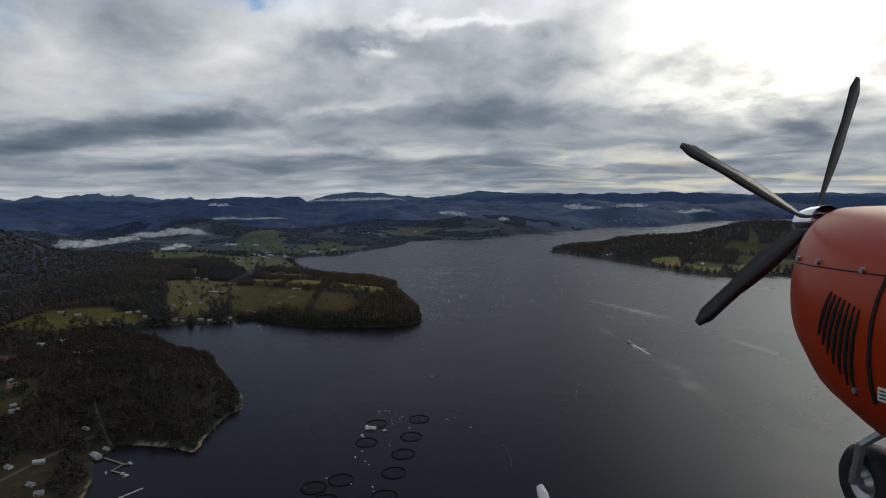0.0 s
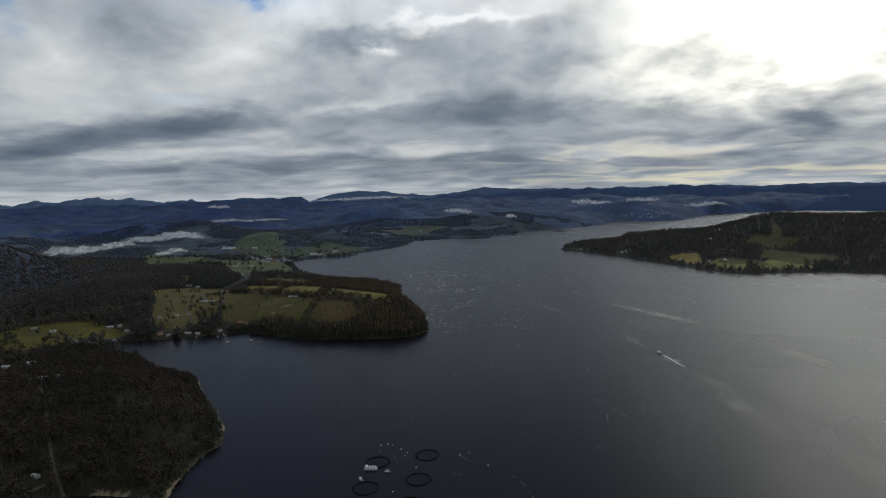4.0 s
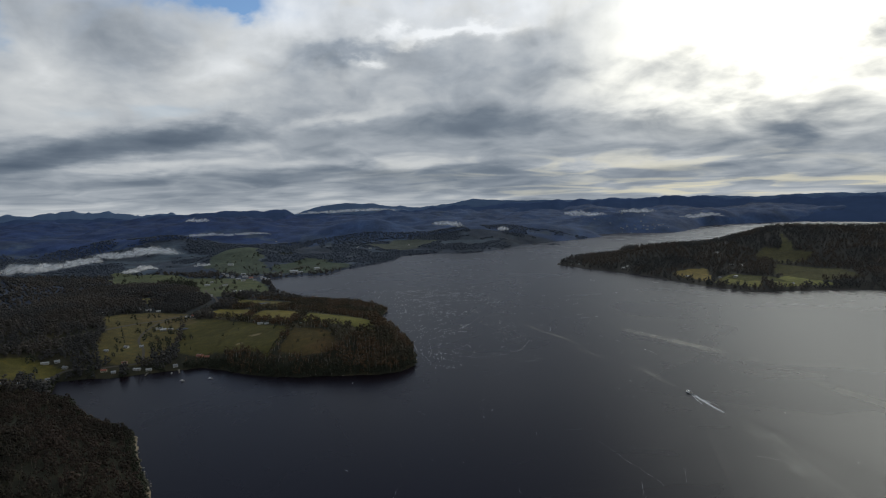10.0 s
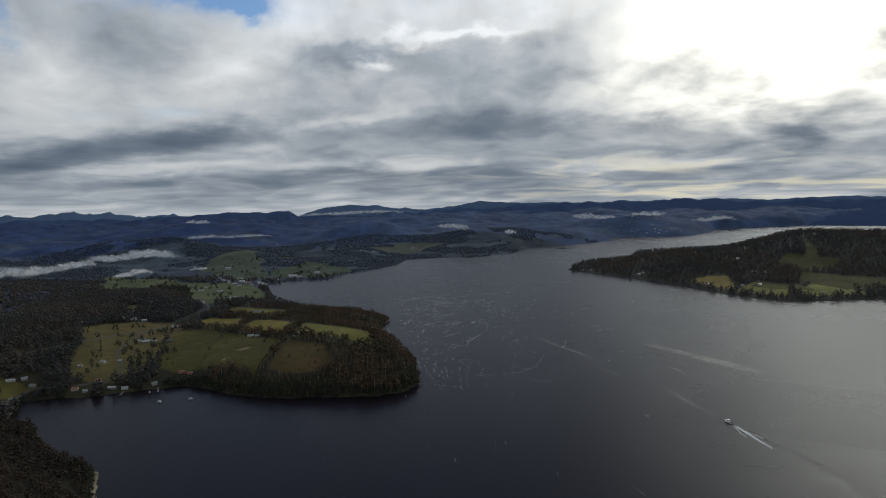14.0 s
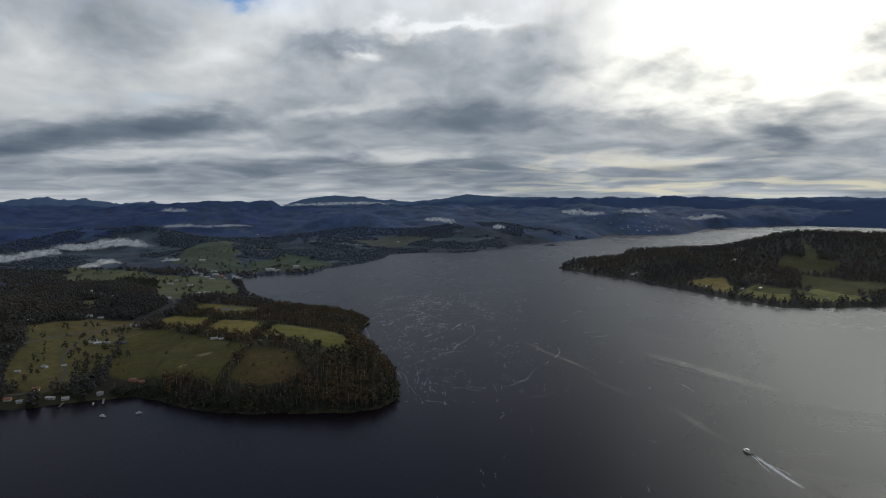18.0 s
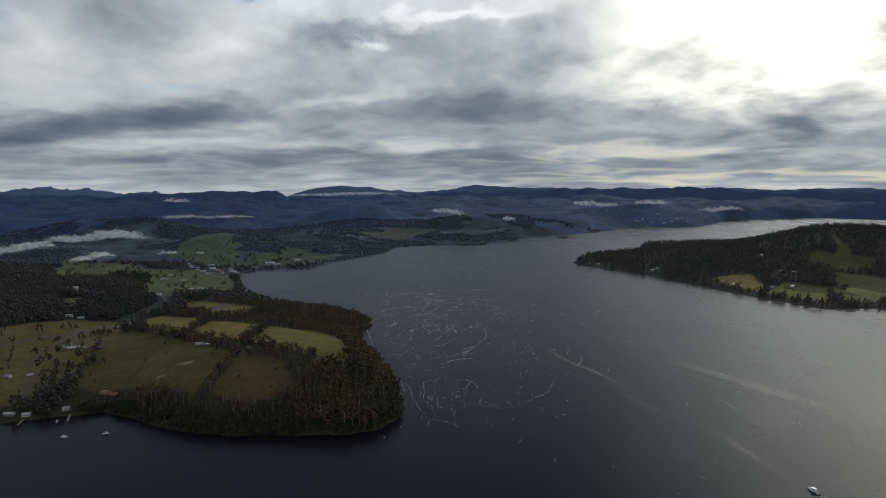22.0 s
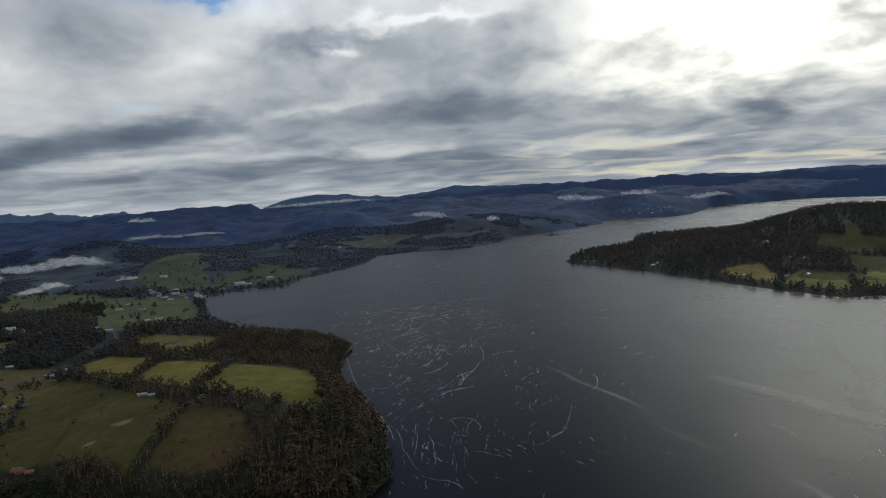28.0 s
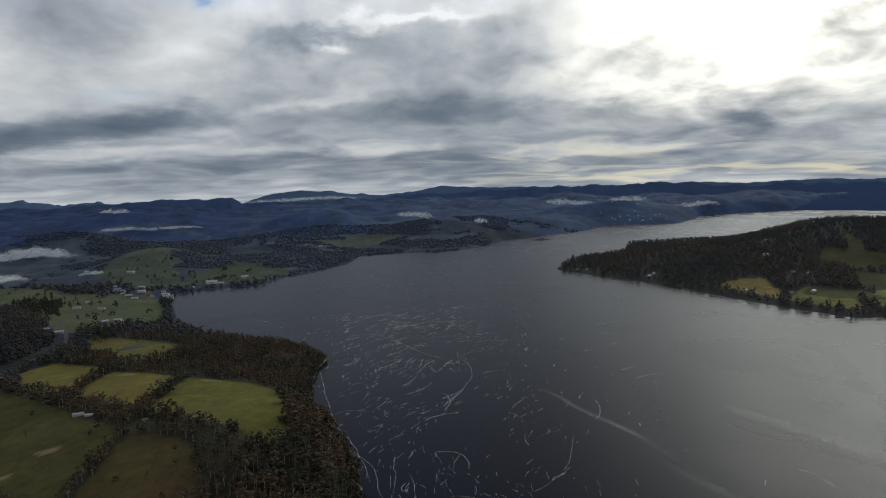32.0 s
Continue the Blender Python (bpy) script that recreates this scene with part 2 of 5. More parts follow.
def water_material():
    m = bpy.data.materials.new("water")
    m.use_nodes = True
    k = Nodes(m.node_tree)
    body = k.add("ShaderNodeBsdfDiffuse")
    body.inputs[0].default_value = (0.0088, 0.0058, 0.0078, 1)
    gloss = k.add("ShaderNodeBsdfAnisotropic")
    gloss.inputs["Color"].default_value = (0.90, 0.965, 1.06, 1)
    pos = k.add("ShaderNodeNewGeometry").outputs["Position"]
    broad = k.noise(pos, 0.004, 5, 0.6, 1.5)
    k.put(gloss.inputs["Roughness"], k.math("MULTIPLY_ADD", k.step(broad, 0.38, 0.66), 0.05, 0.24))
    lines = k.vec("MULTIPLY", pos, (0.35, 1.0, 1.0))
    ripple = k.math("ADD", k.noise(lines, 0.5, 5, 0.7), k.math("MULTIPLY", k.noise(pos, 0.06, 4, 0.6), 2.0))
    b = k.add("ShaderNodeBump")
    b.inputs["Strength"].default_value, b.inputs["Distance"].default_value = 0.02, 0.25
    k.put(b.inputs["Height"], ripple)
    k.put(gloss.inputs["Normal"], b.outputs[0])
    # small waves soften the rise of the reflection towards grazing view
    fres = k.add("ShaderNodeFresnel")
    fres.inputs["IOR"].default_value = 1.115
    shine = k.math("MULTIPLY", k.math("POWER", fres.outputs[0], 0.60), 0.30, clamp=True)
    mx = k.add("ShaderNodeMixShader")
    k.put(mx.inputs[0], shine)
    k.put(mx.inputs[1], body.outputs[0])
    k.put(mx.inputs[2], gloss.outputs[0])
    out = k.add("ShaderNodeOutputMaterial")
    k.put(out.inputs[0], mx.outputs[0])
    return m


def soft_material(name, color, scale, stretch, density, core=0.35):
    """Mist, foam and wake: a thin veil whose cover follows noise and fades towards its rim (kept with the mesh)."""
    m = bpy.data.materials.new(name)
    m.use_nodes = True
    k = Nodes(m.node_tree)
    pos = k.add("ShaderNodeNewGeometry").outputs["Position"]
    rim = k.add("ShaderNodeAttribute", attr="rim").outputs["Fac"]
    n = k.noise(k.vec("MULTIPLY", pos, stretch), scale, 6, 0.62, 0.6)
    fac = k.math("MULTIPLY", k.step(k.math("ADD", n, k.math("MULTIPLY", rim, core)), 0.52, 0.86), k.math("MULTIPLY", rim, density), clamp=True)
    d = k.add("ShaderNodeBsdfDiffuse")
    d.inputs[0].default_value = (*color, 1)
    tr = k.add("ShaderNodeBsdfTransparent")
    mx = k.add("ShaderNodeMixShader")
    k.put(mx.inputs[0], fac)
    k.put(mx.inputs[1], tr.outputs[0])
    k.put(mx.inputs[2], d.outputs[0])
    out = k.add("ShaderNodeOutputMaterial")
    k.put(out.inputs[0], mx.outputs[0])
    return m


M_GROUND, M_WATER = ground_material(), water_material()
M_LEAF = material("eucalypt_leaves", (0.053, 0.047, 0.029), 0.75, 0, 0.6, 0.35, island=0.42, spec=0.15, second=(0.104, 0.066, 0.038))
M_LEAF_DARK = material("conifer_leaves", (0.042, 0.046, 0.030), 0.8, 0, 0.6, 0.3, island=0.4, spec=0.15)
M_LEAF_CAPE = material("dense_canopy", (0.036, 0.031, 0.023), 0.8, 0, 0.6, 0.3, island=0.36, spec=0.12, second=(0.058, 0.042, 0.033))
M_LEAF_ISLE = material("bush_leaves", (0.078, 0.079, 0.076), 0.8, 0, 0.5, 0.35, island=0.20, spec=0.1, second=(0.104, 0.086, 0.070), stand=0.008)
# Distance haze is put into these two canopy colours: bluer on hills, paler on slopes
M_LEAF_MID_HAZE = material("hazed_hill_canopy", (0.078, 0.095, 0.122), 0.9, 0, 0.04, 0.3, island=0.14, spec=0.1)
M_LEAF_HILL_HAZE = material("hazed_slope_canopy", (0.070, 0.069, 0.068), 0.85, 0, 0.05, 0.25, island=0.12, spec=0.08, second=(0.086, 0.076, 0.066), stand=0.01)
M_BARK_DARK = material("dark_bark", (0.10, 0.085, 0.07), 0.85, 0, 2.0, 0.35, island=0.4, spec=0.2)
M_BARK = material("pale_bark", (0.25, 0.22, 0.185), 0.85, 0, 2.0, 0.35, island=0.5, spec=0.2)
# Blue base colours hold the haze of distance, paler for the farthest range
M_FAR_HAZE = material("distant_range", (0.052, 0.082, 0.158), 1.0, 0, 0.012, 0.3, spec=0.0)
M_FARTHER_HAZE = material("hazed_farthest_range", (0.120, 0.178, 0.285), 1.0, 0, 0.008, 0.2, spec=0.0)
M_MIST = soft_material("mist", (0.86, 0.88, 0.90), 0.03, (1.0, 1.0, 2.0), 0.72, 0.26)
M_FOAM = soft_material("foam", (0.70, 0.72, 0.72), 0.35, (1.0, 1.0, 1.0), 1.3)


# ---- plan of the shores ----
NEAR_CAPE = [(-2600, -900), (-1100, -150), (-620, 120), (-380, 340), (-301, 425), (-313, 462), (-323, 487), (-318, 503), (-318, 517), (-302, 516), (-265, 505), (-248, 495),
             (-246, 529), (-240, 560), (-232, 588), (-239, 628), (-257, 670), (-290, 728), (-304, 765), (-330, 790), (-366, 817), (-410, 878)]
INLET = [(-455, 905), (-470, 965), (-440, 972), (-404, 968), (-370, 980), (-338, 990), (-305, 996), (-285, 985), (-254, 963), (-220, 942), (-166, 929), (-114, 925), (-76, 923)]
PENINSULA = [(-50, 930), (-36, 950), (-30, 985), (-36, 1040), (-45, 1090), (-62, 1145), (-75, 1190), (-76, 1240), (-64, 1330), (-110, 1400), (-190, 1460), (-270, 1540), (-311, 1620)]
BAY = [(-352, 1750), (-378, 1837), (-337, 1872), (-280, 1888), (-222, 1890), (-180, 1990), (-103, 2070), (-28, 2180), (-3, 2300), (41, 2335), (107, 2350), (235, 2318), (370, 2395)]
FAR_SHORE = [(498, 2572), (652, 2648), (921, 2816), (947, 2950), (1101, 2964), (1199, 2910), (1323, 2908), (1514, 3094), (1653, 3272), (1871, 3328), (2287, 3375), (3600, 3450),
             (5200, 3600), (5200, 5600), (-5600, 5600), (-5600, -900)]
ISLE = [(436, 1905), (478, 1800), (525, 1730), (568, 1640), (598, 1530), (630, 1425), (676, 1335), (770, 1325), (860, 1316), (1100, 1220), (1600, 1000), (2600, 700),
        (4000, 600), (4000, 2300), (1800, 2280), (1300, 2260), (1080, 2250), (985, 2290), (905, 2310), (805, 2300), (752, 2205), (673, 2100), (516, 2025)]
ISLET = [(575, 2520), (600, 2508), (640, 2520), (612, 2532)]
LANDS = [NEAR_CAPE + INLET + PENINSULA + BAY + FAR_SHORE, ISLE, ISLET]

# x, y, height, spread in x, spread in y
HILLS = [(-150, 1030, 29, 150, 150), (-270, 1230, 19, 130, 140), (-90, 1090, 8, 50, 80), (-330, 640, 24, 110, 130), (-600, 1130, 46, 150, 230), (-570, 1460, 20, 120, 150), (-1040, 1450, 120, 150, 260),
         (-540, 2280, 46, 110, 150), (-900, 2620, 55, 260, 120), (-330, 2230, 16, 110, 90), (-150, 3050, 88, 230, 180), (350, 2800, 58, 300, 220), (650, 2920, 30, 220, 120), (1150, 3200, 46, 250, 150),
         (735, 1800, 36, 140, 170), (1080, 1830, 60, 220, 240), (560, 1850, 4, 90, 120), (1550, 1700, 85, 400, 400), (-1250, 2750, 40, 500, 200), (-900, 3300, 70, 500, 250),
         (-1900, 2300, 110, 420, 500), (-2200, 1200, 90, 600, 600), (-480, 720, 16, 120, 130)]


# ---- ground ----
def hash2(ix, iy, seed):
    v = np.sin(ix * 127.1 + iy * 311.7 + seed * 74.7) * 43758.5453
    return v - np.floor(v)


def vnoise(x, y, seed=0):
    ix, iy = np.floor(x), np.floor(y)
    fx, fy = x - ix, y - iy
    fx, fy = fx * fx * (3 - 2 * fx), fy * fy * (3 - 2 * fy)
    a, b = hash2(ix, iy, seed), hash2(ix + 1, iy, seed)
    c, d = hash2(ix, iy + 1, seed), hash2(ix + 1, iy + 1, seed)
    return a + (b - a) * fx + (c - a) * fy + (a - b - c + d) * fx * fy


def fbm(x, y, octaves=4, seed=0):
    s, amp, tot = 0.0, 1.0, 0.0
    for o in range(octaves):
        s, tot = s + amp * vnoise(x, y, seed + o), tot + amp
        x, y, amp = x * 2.03 + 5.1, y * 2.03 + 1.7, amp * 0.5
    return s / tot


def inside(poly, x, y):
    odd = np.zeros(np.shape(x), bool)
    for (x0, y0), (x1, y1) in zip(poly, poly[1:] + poly[:1]):
        if y0 != y1:
            odd ^= ((y0 > y) != (y1 > y)) & (x < (x1 - x0) * (y - y0) / (y1 - y0) + x0)
    return odd


def edge_distance(poly, x, y):
    """Distance to a polygon's outline, positive inside."""
    best = np.full(np.shape(x), 1e9)
    for (x0, y0), (x1, y1) in zip(poly, poly[1:] + poly[:1]):
        dx, dy = x1 - x0, y1 - y0
        u = np.clip(((x - x0) * dx + (y - y0) * dy) / (dx * dx + dy * dy + 1e-9), 0, 1)
        best = np.minimum(best, (x - x0 - u * dx) ** 2 + (y - y0 - u * dy) ** 2)
    return np.sqrt(best) * np.where(inside(poly, x, y), 1, -1)


def shore(x, y):
    d = np.maximum.reduce([edge_distance(p, x, y) for p in LANDS])
    return d + (fbm(x / 22, y / 22, 3, 3) - 0.5) * 9 + (fbm(x / 90, y / 90, 2, 9) - 0.5) * np.clip((y - 1700) / 60, 0, 26)


def smooth(v, lo, hi):
    u = np.clip((v - lo) / (hi - lo), 0, 1)
    return u * u * (3 - 2 * u)


def ground(x, y, d=None):
    x, y = np.asarray(x, float), np.asarray(y, float)
    d = shore(x, y) if d is None else d
    m = 4.0 + 0.0 * x
    for hx, hy, hz, sx, sy in HILLS:
        m = m + hz * np.exp(-((x - hx) / sx) ** 2 - ((y - hy) / sy) ** 2)
    r = np.hypot(x + 60, y - 300)
    far = smooth(r, 2300, 4300)
    rough = fbm(x / 330, y / 330, 4, 21)
    m = m + far * (25 + 95 * rough) + (fbm(x / 140, y / 140, 4, 40) - 0.45) * (8 + 30 * far + 12 * smooth(r, 900, 1900))
    m = m + far * (fbm(x / 48, y / 48, 2, 93) - 0.5) * 12
    m = np.maximum(m, 2.0)
    land = 0.6 * smooth(d, 0, 3) + m * (1 - np.exp(-np.maximum(d, 0) / np.where((x > -300) & (x < 0) & (y > 900) & (y < 1400), 21.0, 38.0)))
    return np.where(d > 0, land, np.maximum(d * 0.25, -8.0))


# name, cover colour, outline
SOIL = (0.092, 0.056, 0.028)
PADDOCKS = [
    ((0.180, 0.152, 0.038), [(-392, 1296), (-370, 1340), (-300, 1287), (-292, 1190), (-345, 1225)]),
    ((0.186, 0.156, 0.040), [(-276, 1250), (-204, 1222), (-211, 1122), (-284, 1178)]),
    ((0.141, 0.135, 0.031), [(-192, 1216), (-134, 1208), (-105, 1176), (-79, 1040), (-97, 1022), (-140, 1062), (-198, 1112)]),
    ((0.083, 0.076, 0.024), [(-395, 1240), (-369, 1226), (-257, 1122), (-200, 1062), (-206, 1036), (-216, 975), (-226, 955), (-253, 970), (-293, 1005), (-354, 1040), (-372, 1120)]),
    ((0.083, 0.064, 0.024), [(-197, 1058), (-165, 1045), (-147, 1027), (-136, 992), (-134, 972), (-148, 958), (-178, 950), (-209, 955)]),
    ((0.150, 0.132, 0.040), [(-382, 1450), (-382, 1488), (-322, 1461), (-245, 1407), (-238, 1320), (-268, 1292), (-344, 1380)]),
    ((0.108, 0.092, 0.036), [(-420, 1000), (-450, 1016), (-475, 1090), (-480, 1130), (-515, 1190), (-500, 1250), (-474, 1290), (-416, 1299), (-392, 1235), (-376, 1125), (-358, 1044), (-389, 995)]),
    # next five: bay and hill fields, distance haze greying their cover colours
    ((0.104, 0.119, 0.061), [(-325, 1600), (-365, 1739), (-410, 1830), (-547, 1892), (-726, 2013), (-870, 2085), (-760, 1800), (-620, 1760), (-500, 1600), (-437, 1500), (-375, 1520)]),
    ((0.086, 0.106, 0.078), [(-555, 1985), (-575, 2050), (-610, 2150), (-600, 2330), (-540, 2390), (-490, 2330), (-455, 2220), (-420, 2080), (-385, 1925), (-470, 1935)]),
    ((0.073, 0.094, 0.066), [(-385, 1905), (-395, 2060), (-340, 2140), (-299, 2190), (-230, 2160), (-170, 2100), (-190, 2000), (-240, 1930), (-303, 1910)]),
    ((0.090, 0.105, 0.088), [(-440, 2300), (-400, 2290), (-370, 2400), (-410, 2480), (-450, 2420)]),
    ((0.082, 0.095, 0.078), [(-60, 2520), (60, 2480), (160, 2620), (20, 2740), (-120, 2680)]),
    ((0.107, 0.097, 0.029), [(-640, 890), (-610, 955), (-520, 1000), (-470, 985), (-500, 930), (-560, 868)]),
    ((0.121, 0.073, 0.035), [(-570, 705), (-555, 745), (-515, 735), (-505, 712), (-530, 695)]),
    ((0.072, 0.058, 0.028), [(-485, 605), (-474, 645), (-442, 632), (-412, 578), (-430, 550)]),
    ((0.049, 0.038, 0.022), [(-420, 440), (-400, 480), (-350, 495), (-330, 470), (-320, 440), (-340, 400), (-400, 400)]),
    ((0.239, 0.187, 0.069), [(580, 1500), (634, 1590), (713, 1582), (680, 1490), (641, 1446), (596, 1455)]),
    ((0.188, 0.181, 0.060), [(650, 1445), (733, 1504), (760, 1434), (700, 1345), (650, 1386)]),
    ((0.182, 0.187, 0.063), [(760, 1400), (835, 1464), (879, 1350), (800, 1335), (730, 1340)]),
    ((0.091, 0.091, 0.044), [(890, 1580), (985, 1690), (1040, 1770), (1010, 1690), (930, 1560)]),
    ((0.085, 0.088, 0.033), [(700, 1470), (740, 1500), (800, 1450), (790, 1390), (720, 1420)]),
    ((0.078, 0.077, 0.033), [(820, 1480), (880, 1560), (980, 1480), (960, 1380), (850, 1390)]),
    ((0.078, 0.073, 0.033), [(880, 1640), (940, 1700), (1010, 1600), (950, 1560)]),
    ((0.119, 0.094, 0.040), [(-480, 1228), (-461, 1282), (-424, 1284), (-368, 1200), (-386, 1172), (-416, 1184), (-440, 1190)]),
    ((0.120, 0.123, 0.055), [(-690, 1500), (-660, 1555), (-620, 1540), (-615, 1475), (-650, 1460)]),
    ((0.125, 0.117, 0.051), [(-545, 1395), (-523, 1422), (-495, 1377), (-514, 1352)]),
    ((0.111, 0.091, 0.047), [(-1000, 1200), (-960, 1330), (-880, 1310), (-890, 1210)]),
]


def paddock_mask(x, y, margin=0.0):
    """The index of the paddock at each place, -1 for none."""
    which = np.full(np.shape(x), -1)
    wx, wy = x + (fbm(x / 12, y / 12, 3, 61) - 0.5) * 5, y + (fbm(x / 12, y / 12, 3, 67) - 0.5) * 5
    wx, wy = wx + (fbm(x / 55, y / 55, 3, 63) - 0.5) * 70 * smooth(y, 1750, 1950), wy + (fbm(x / 55, y / 55, 3, 69) - 0.5) * 70 * smooth(y, 1750, 1950)
    for i, (_, poly) in enumerate(PADDOCKS):
        hit = edge_distance(poly, wx, wy) > margin if margin else inside(poly, wx, wy)
        which[hit] = i
    near = np.nonzero((which >= 0) & (x > -345) & (x < 0) & (y < 1300))
    if len(near[0]):
        bank = 23 + 14 * vnoise(x[near] / 17, y[near] / 17, 15)
        which[tuple(n[edge_distance(LANDS[0], x[near], y[near]) < bank] for n in near)] = -1
    which[(x > 400) & (edge_distance(ISLE, x, y) < 24 + 16 * vnoise(x / 20, y / 20, 7))] = -1
    return which


def mesh_object(name, verts, tris, mats, index=None, shade=False):
    """A mesh object from arrays of corners and triangles."""
    me = bpy.data.meshes.new(name)
    verts, tris = np.asarray(verts, np.float32), np.asarray(tris, np.int32)
    sides = tris.shape[1]
    me.vertices.add(len(verts))
    me.vertices.foreach_set("co", verts.ravel())
    me.loops.add(tris.size)
    me.loops.foreach_set("vertex_index", tris.ravel())
    me.polygons.add(len(tris))
    me.polygons.foreach_set("loop_start", np.arange(0, tris.size, sides, dtype=np.int32))
    for m in mats:
        me.materials.append(m)
    if index is not None:
        me.polygons.foreach_set("material_index", np.asarray(index, np.int32))
    me.update(calc_edges=True)
    if shade:
        me.polygons.foreach_set("use_smooth", np.ones(len(tris), bool))
    return new(name, me)


def grid_faces(rows, cols, wrap=False):
    i = np.arange(rows - 1)[:, None] * cols
    j = np.arange(cols if wrap else cols - 1)[None, :]
    jn = (j + 1) % cols
    return np.stack([i + j, i + jn, i + cols + jn, i + cols + j], -1).reshape(-1, 4)


def build_ground():
    az = np.concatenate([np.linspace(-58, 58, 560), np.linspace(62, 298, 60)])
    rad = np.concatenate([np.linspace(60, 470, 60), np.linspace(475, 1750, 330), np.linspace(1758, 2800, 120), np.linspace(2820, 4560, 80)])
    a, r = np.meshgrid(np.radians(az), rad)
    x, y = -60 + r * np.sin(a), -60 + r * np.cos(a)
    d = shore(x, y)
    z = ground(x, y, d)
    ob = mesh_object("ground", np.stack([x, y, z], -1).reshape(-1, 3), grid_faces(len(rad), len(az), True), [M_GROUND], shade=True)
    floor_n = fbm(x / 60, y / 60, 3, 77)[..., None]
    col = np.array((0.036, 0.036, 0.024)) * (0.7 + 0.7 * floor_n) + np.array((0.028, 0.020, 0.008)) * smooth(floor_n, 0.5, 0.75)
    # aerial haze mixed into the cover colour: bluer with distance, paler to the east
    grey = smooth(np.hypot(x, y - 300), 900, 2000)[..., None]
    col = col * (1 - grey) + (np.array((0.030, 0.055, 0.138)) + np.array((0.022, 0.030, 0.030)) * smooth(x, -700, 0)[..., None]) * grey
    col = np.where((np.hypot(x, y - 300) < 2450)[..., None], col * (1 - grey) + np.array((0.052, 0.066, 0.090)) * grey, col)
    headland = ((x > 430) & (y < 2350))[..., None]
    col = np.where(headland, np.array((0.052, 0.051, 0.046)) * (0.7 + 0.6 * floor_n), col)
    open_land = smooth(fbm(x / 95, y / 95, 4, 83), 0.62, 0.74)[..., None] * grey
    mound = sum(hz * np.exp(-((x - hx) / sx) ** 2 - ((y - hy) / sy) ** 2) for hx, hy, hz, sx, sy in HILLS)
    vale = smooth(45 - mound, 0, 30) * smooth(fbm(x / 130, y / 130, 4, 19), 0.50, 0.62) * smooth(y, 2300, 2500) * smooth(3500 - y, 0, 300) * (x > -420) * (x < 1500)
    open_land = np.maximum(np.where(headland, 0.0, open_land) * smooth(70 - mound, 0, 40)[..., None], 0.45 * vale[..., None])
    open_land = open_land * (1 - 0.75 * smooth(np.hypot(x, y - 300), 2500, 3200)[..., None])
    # far clearings take the same hazed blue-grey
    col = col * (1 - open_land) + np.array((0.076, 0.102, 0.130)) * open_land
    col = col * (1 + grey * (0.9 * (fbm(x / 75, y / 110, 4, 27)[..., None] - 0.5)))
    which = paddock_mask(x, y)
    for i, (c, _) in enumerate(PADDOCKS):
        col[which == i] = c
    soil = smooth(fbm(x / 22, y / 22, 4, 5) + 0.5 * np.exp(-((x + 148) / 24) ** 2 - ((y - 978) / 30) ** 2) - 0.3 * smooth(x, -165, -200), 0.5, 0.8) * ((which == 4) | ((which == 3) & (x > -250) & (y < 1000)))
    soil = (0.55 * soil)[..., None]
    col = col * (1 - soil) + np.array(SOIL) * soil
    for bx, by, bw, bh in ((-257, 1232, 8, 4), (-170, 1207, 11, 4), (-251, 1056, 8, 4), (-268, 1030, 6, 3), (-386, 1240, 9, 5)):
        worn = (0.8 * smooth(1.35 - np.hypot((x - bx) / bw, (y - by) / bh) + 0.6 * (fbm(x / 5, y / 5, 2, 31) - 0.5), 0.2, 0.6))[..., None]
        col = col * (1 - worn) + np.array((0.27, 0.22, 0.14)) * worn
    sand = ((d > -3.0) & (d < np.where((x < -225) & (y < 800), 1.8, np.where((x > -85) & (y > 960) & (y < 1350), 0.8, -9.0))) & (r < 1400) & (fbm(x / 40, y / 40, 2, 88) > 0.36))[..., None]
    col = np.where(sand, np.array((0.30, 0.25, 0.17)) * (0.5 + 0.8 * fbm(x / 8, y / 8, 2, 8)[..., None]), col)
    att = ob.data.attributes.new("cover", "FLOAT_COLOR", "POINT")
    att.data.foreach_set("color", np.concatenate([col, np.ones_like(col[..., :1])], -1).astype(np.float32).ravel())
    tagged(ob, "wooded and grassy shore land with paddocks and sandy edges", "ground", kind="structure")
    # the water
    rad = np.concatenate([[0.0], np.geomspace(30, 4700, 40)])
    a, r = np.meshgrid(np.linspace(0, 2 * np.pi, 96, endpoint=False), rad)
    w = mesh_object("water", np.stack([-60 + r * np.sin(a), 250 + r * np.cos(a), 0 * r], -1).reshape(-1, 3), grid_faces(len(rad), 96, True), [M_WATER], shade=True)
    tagged(w, "dark calm estuary water with fine ripples", "water", kind="structure")


build_ground()


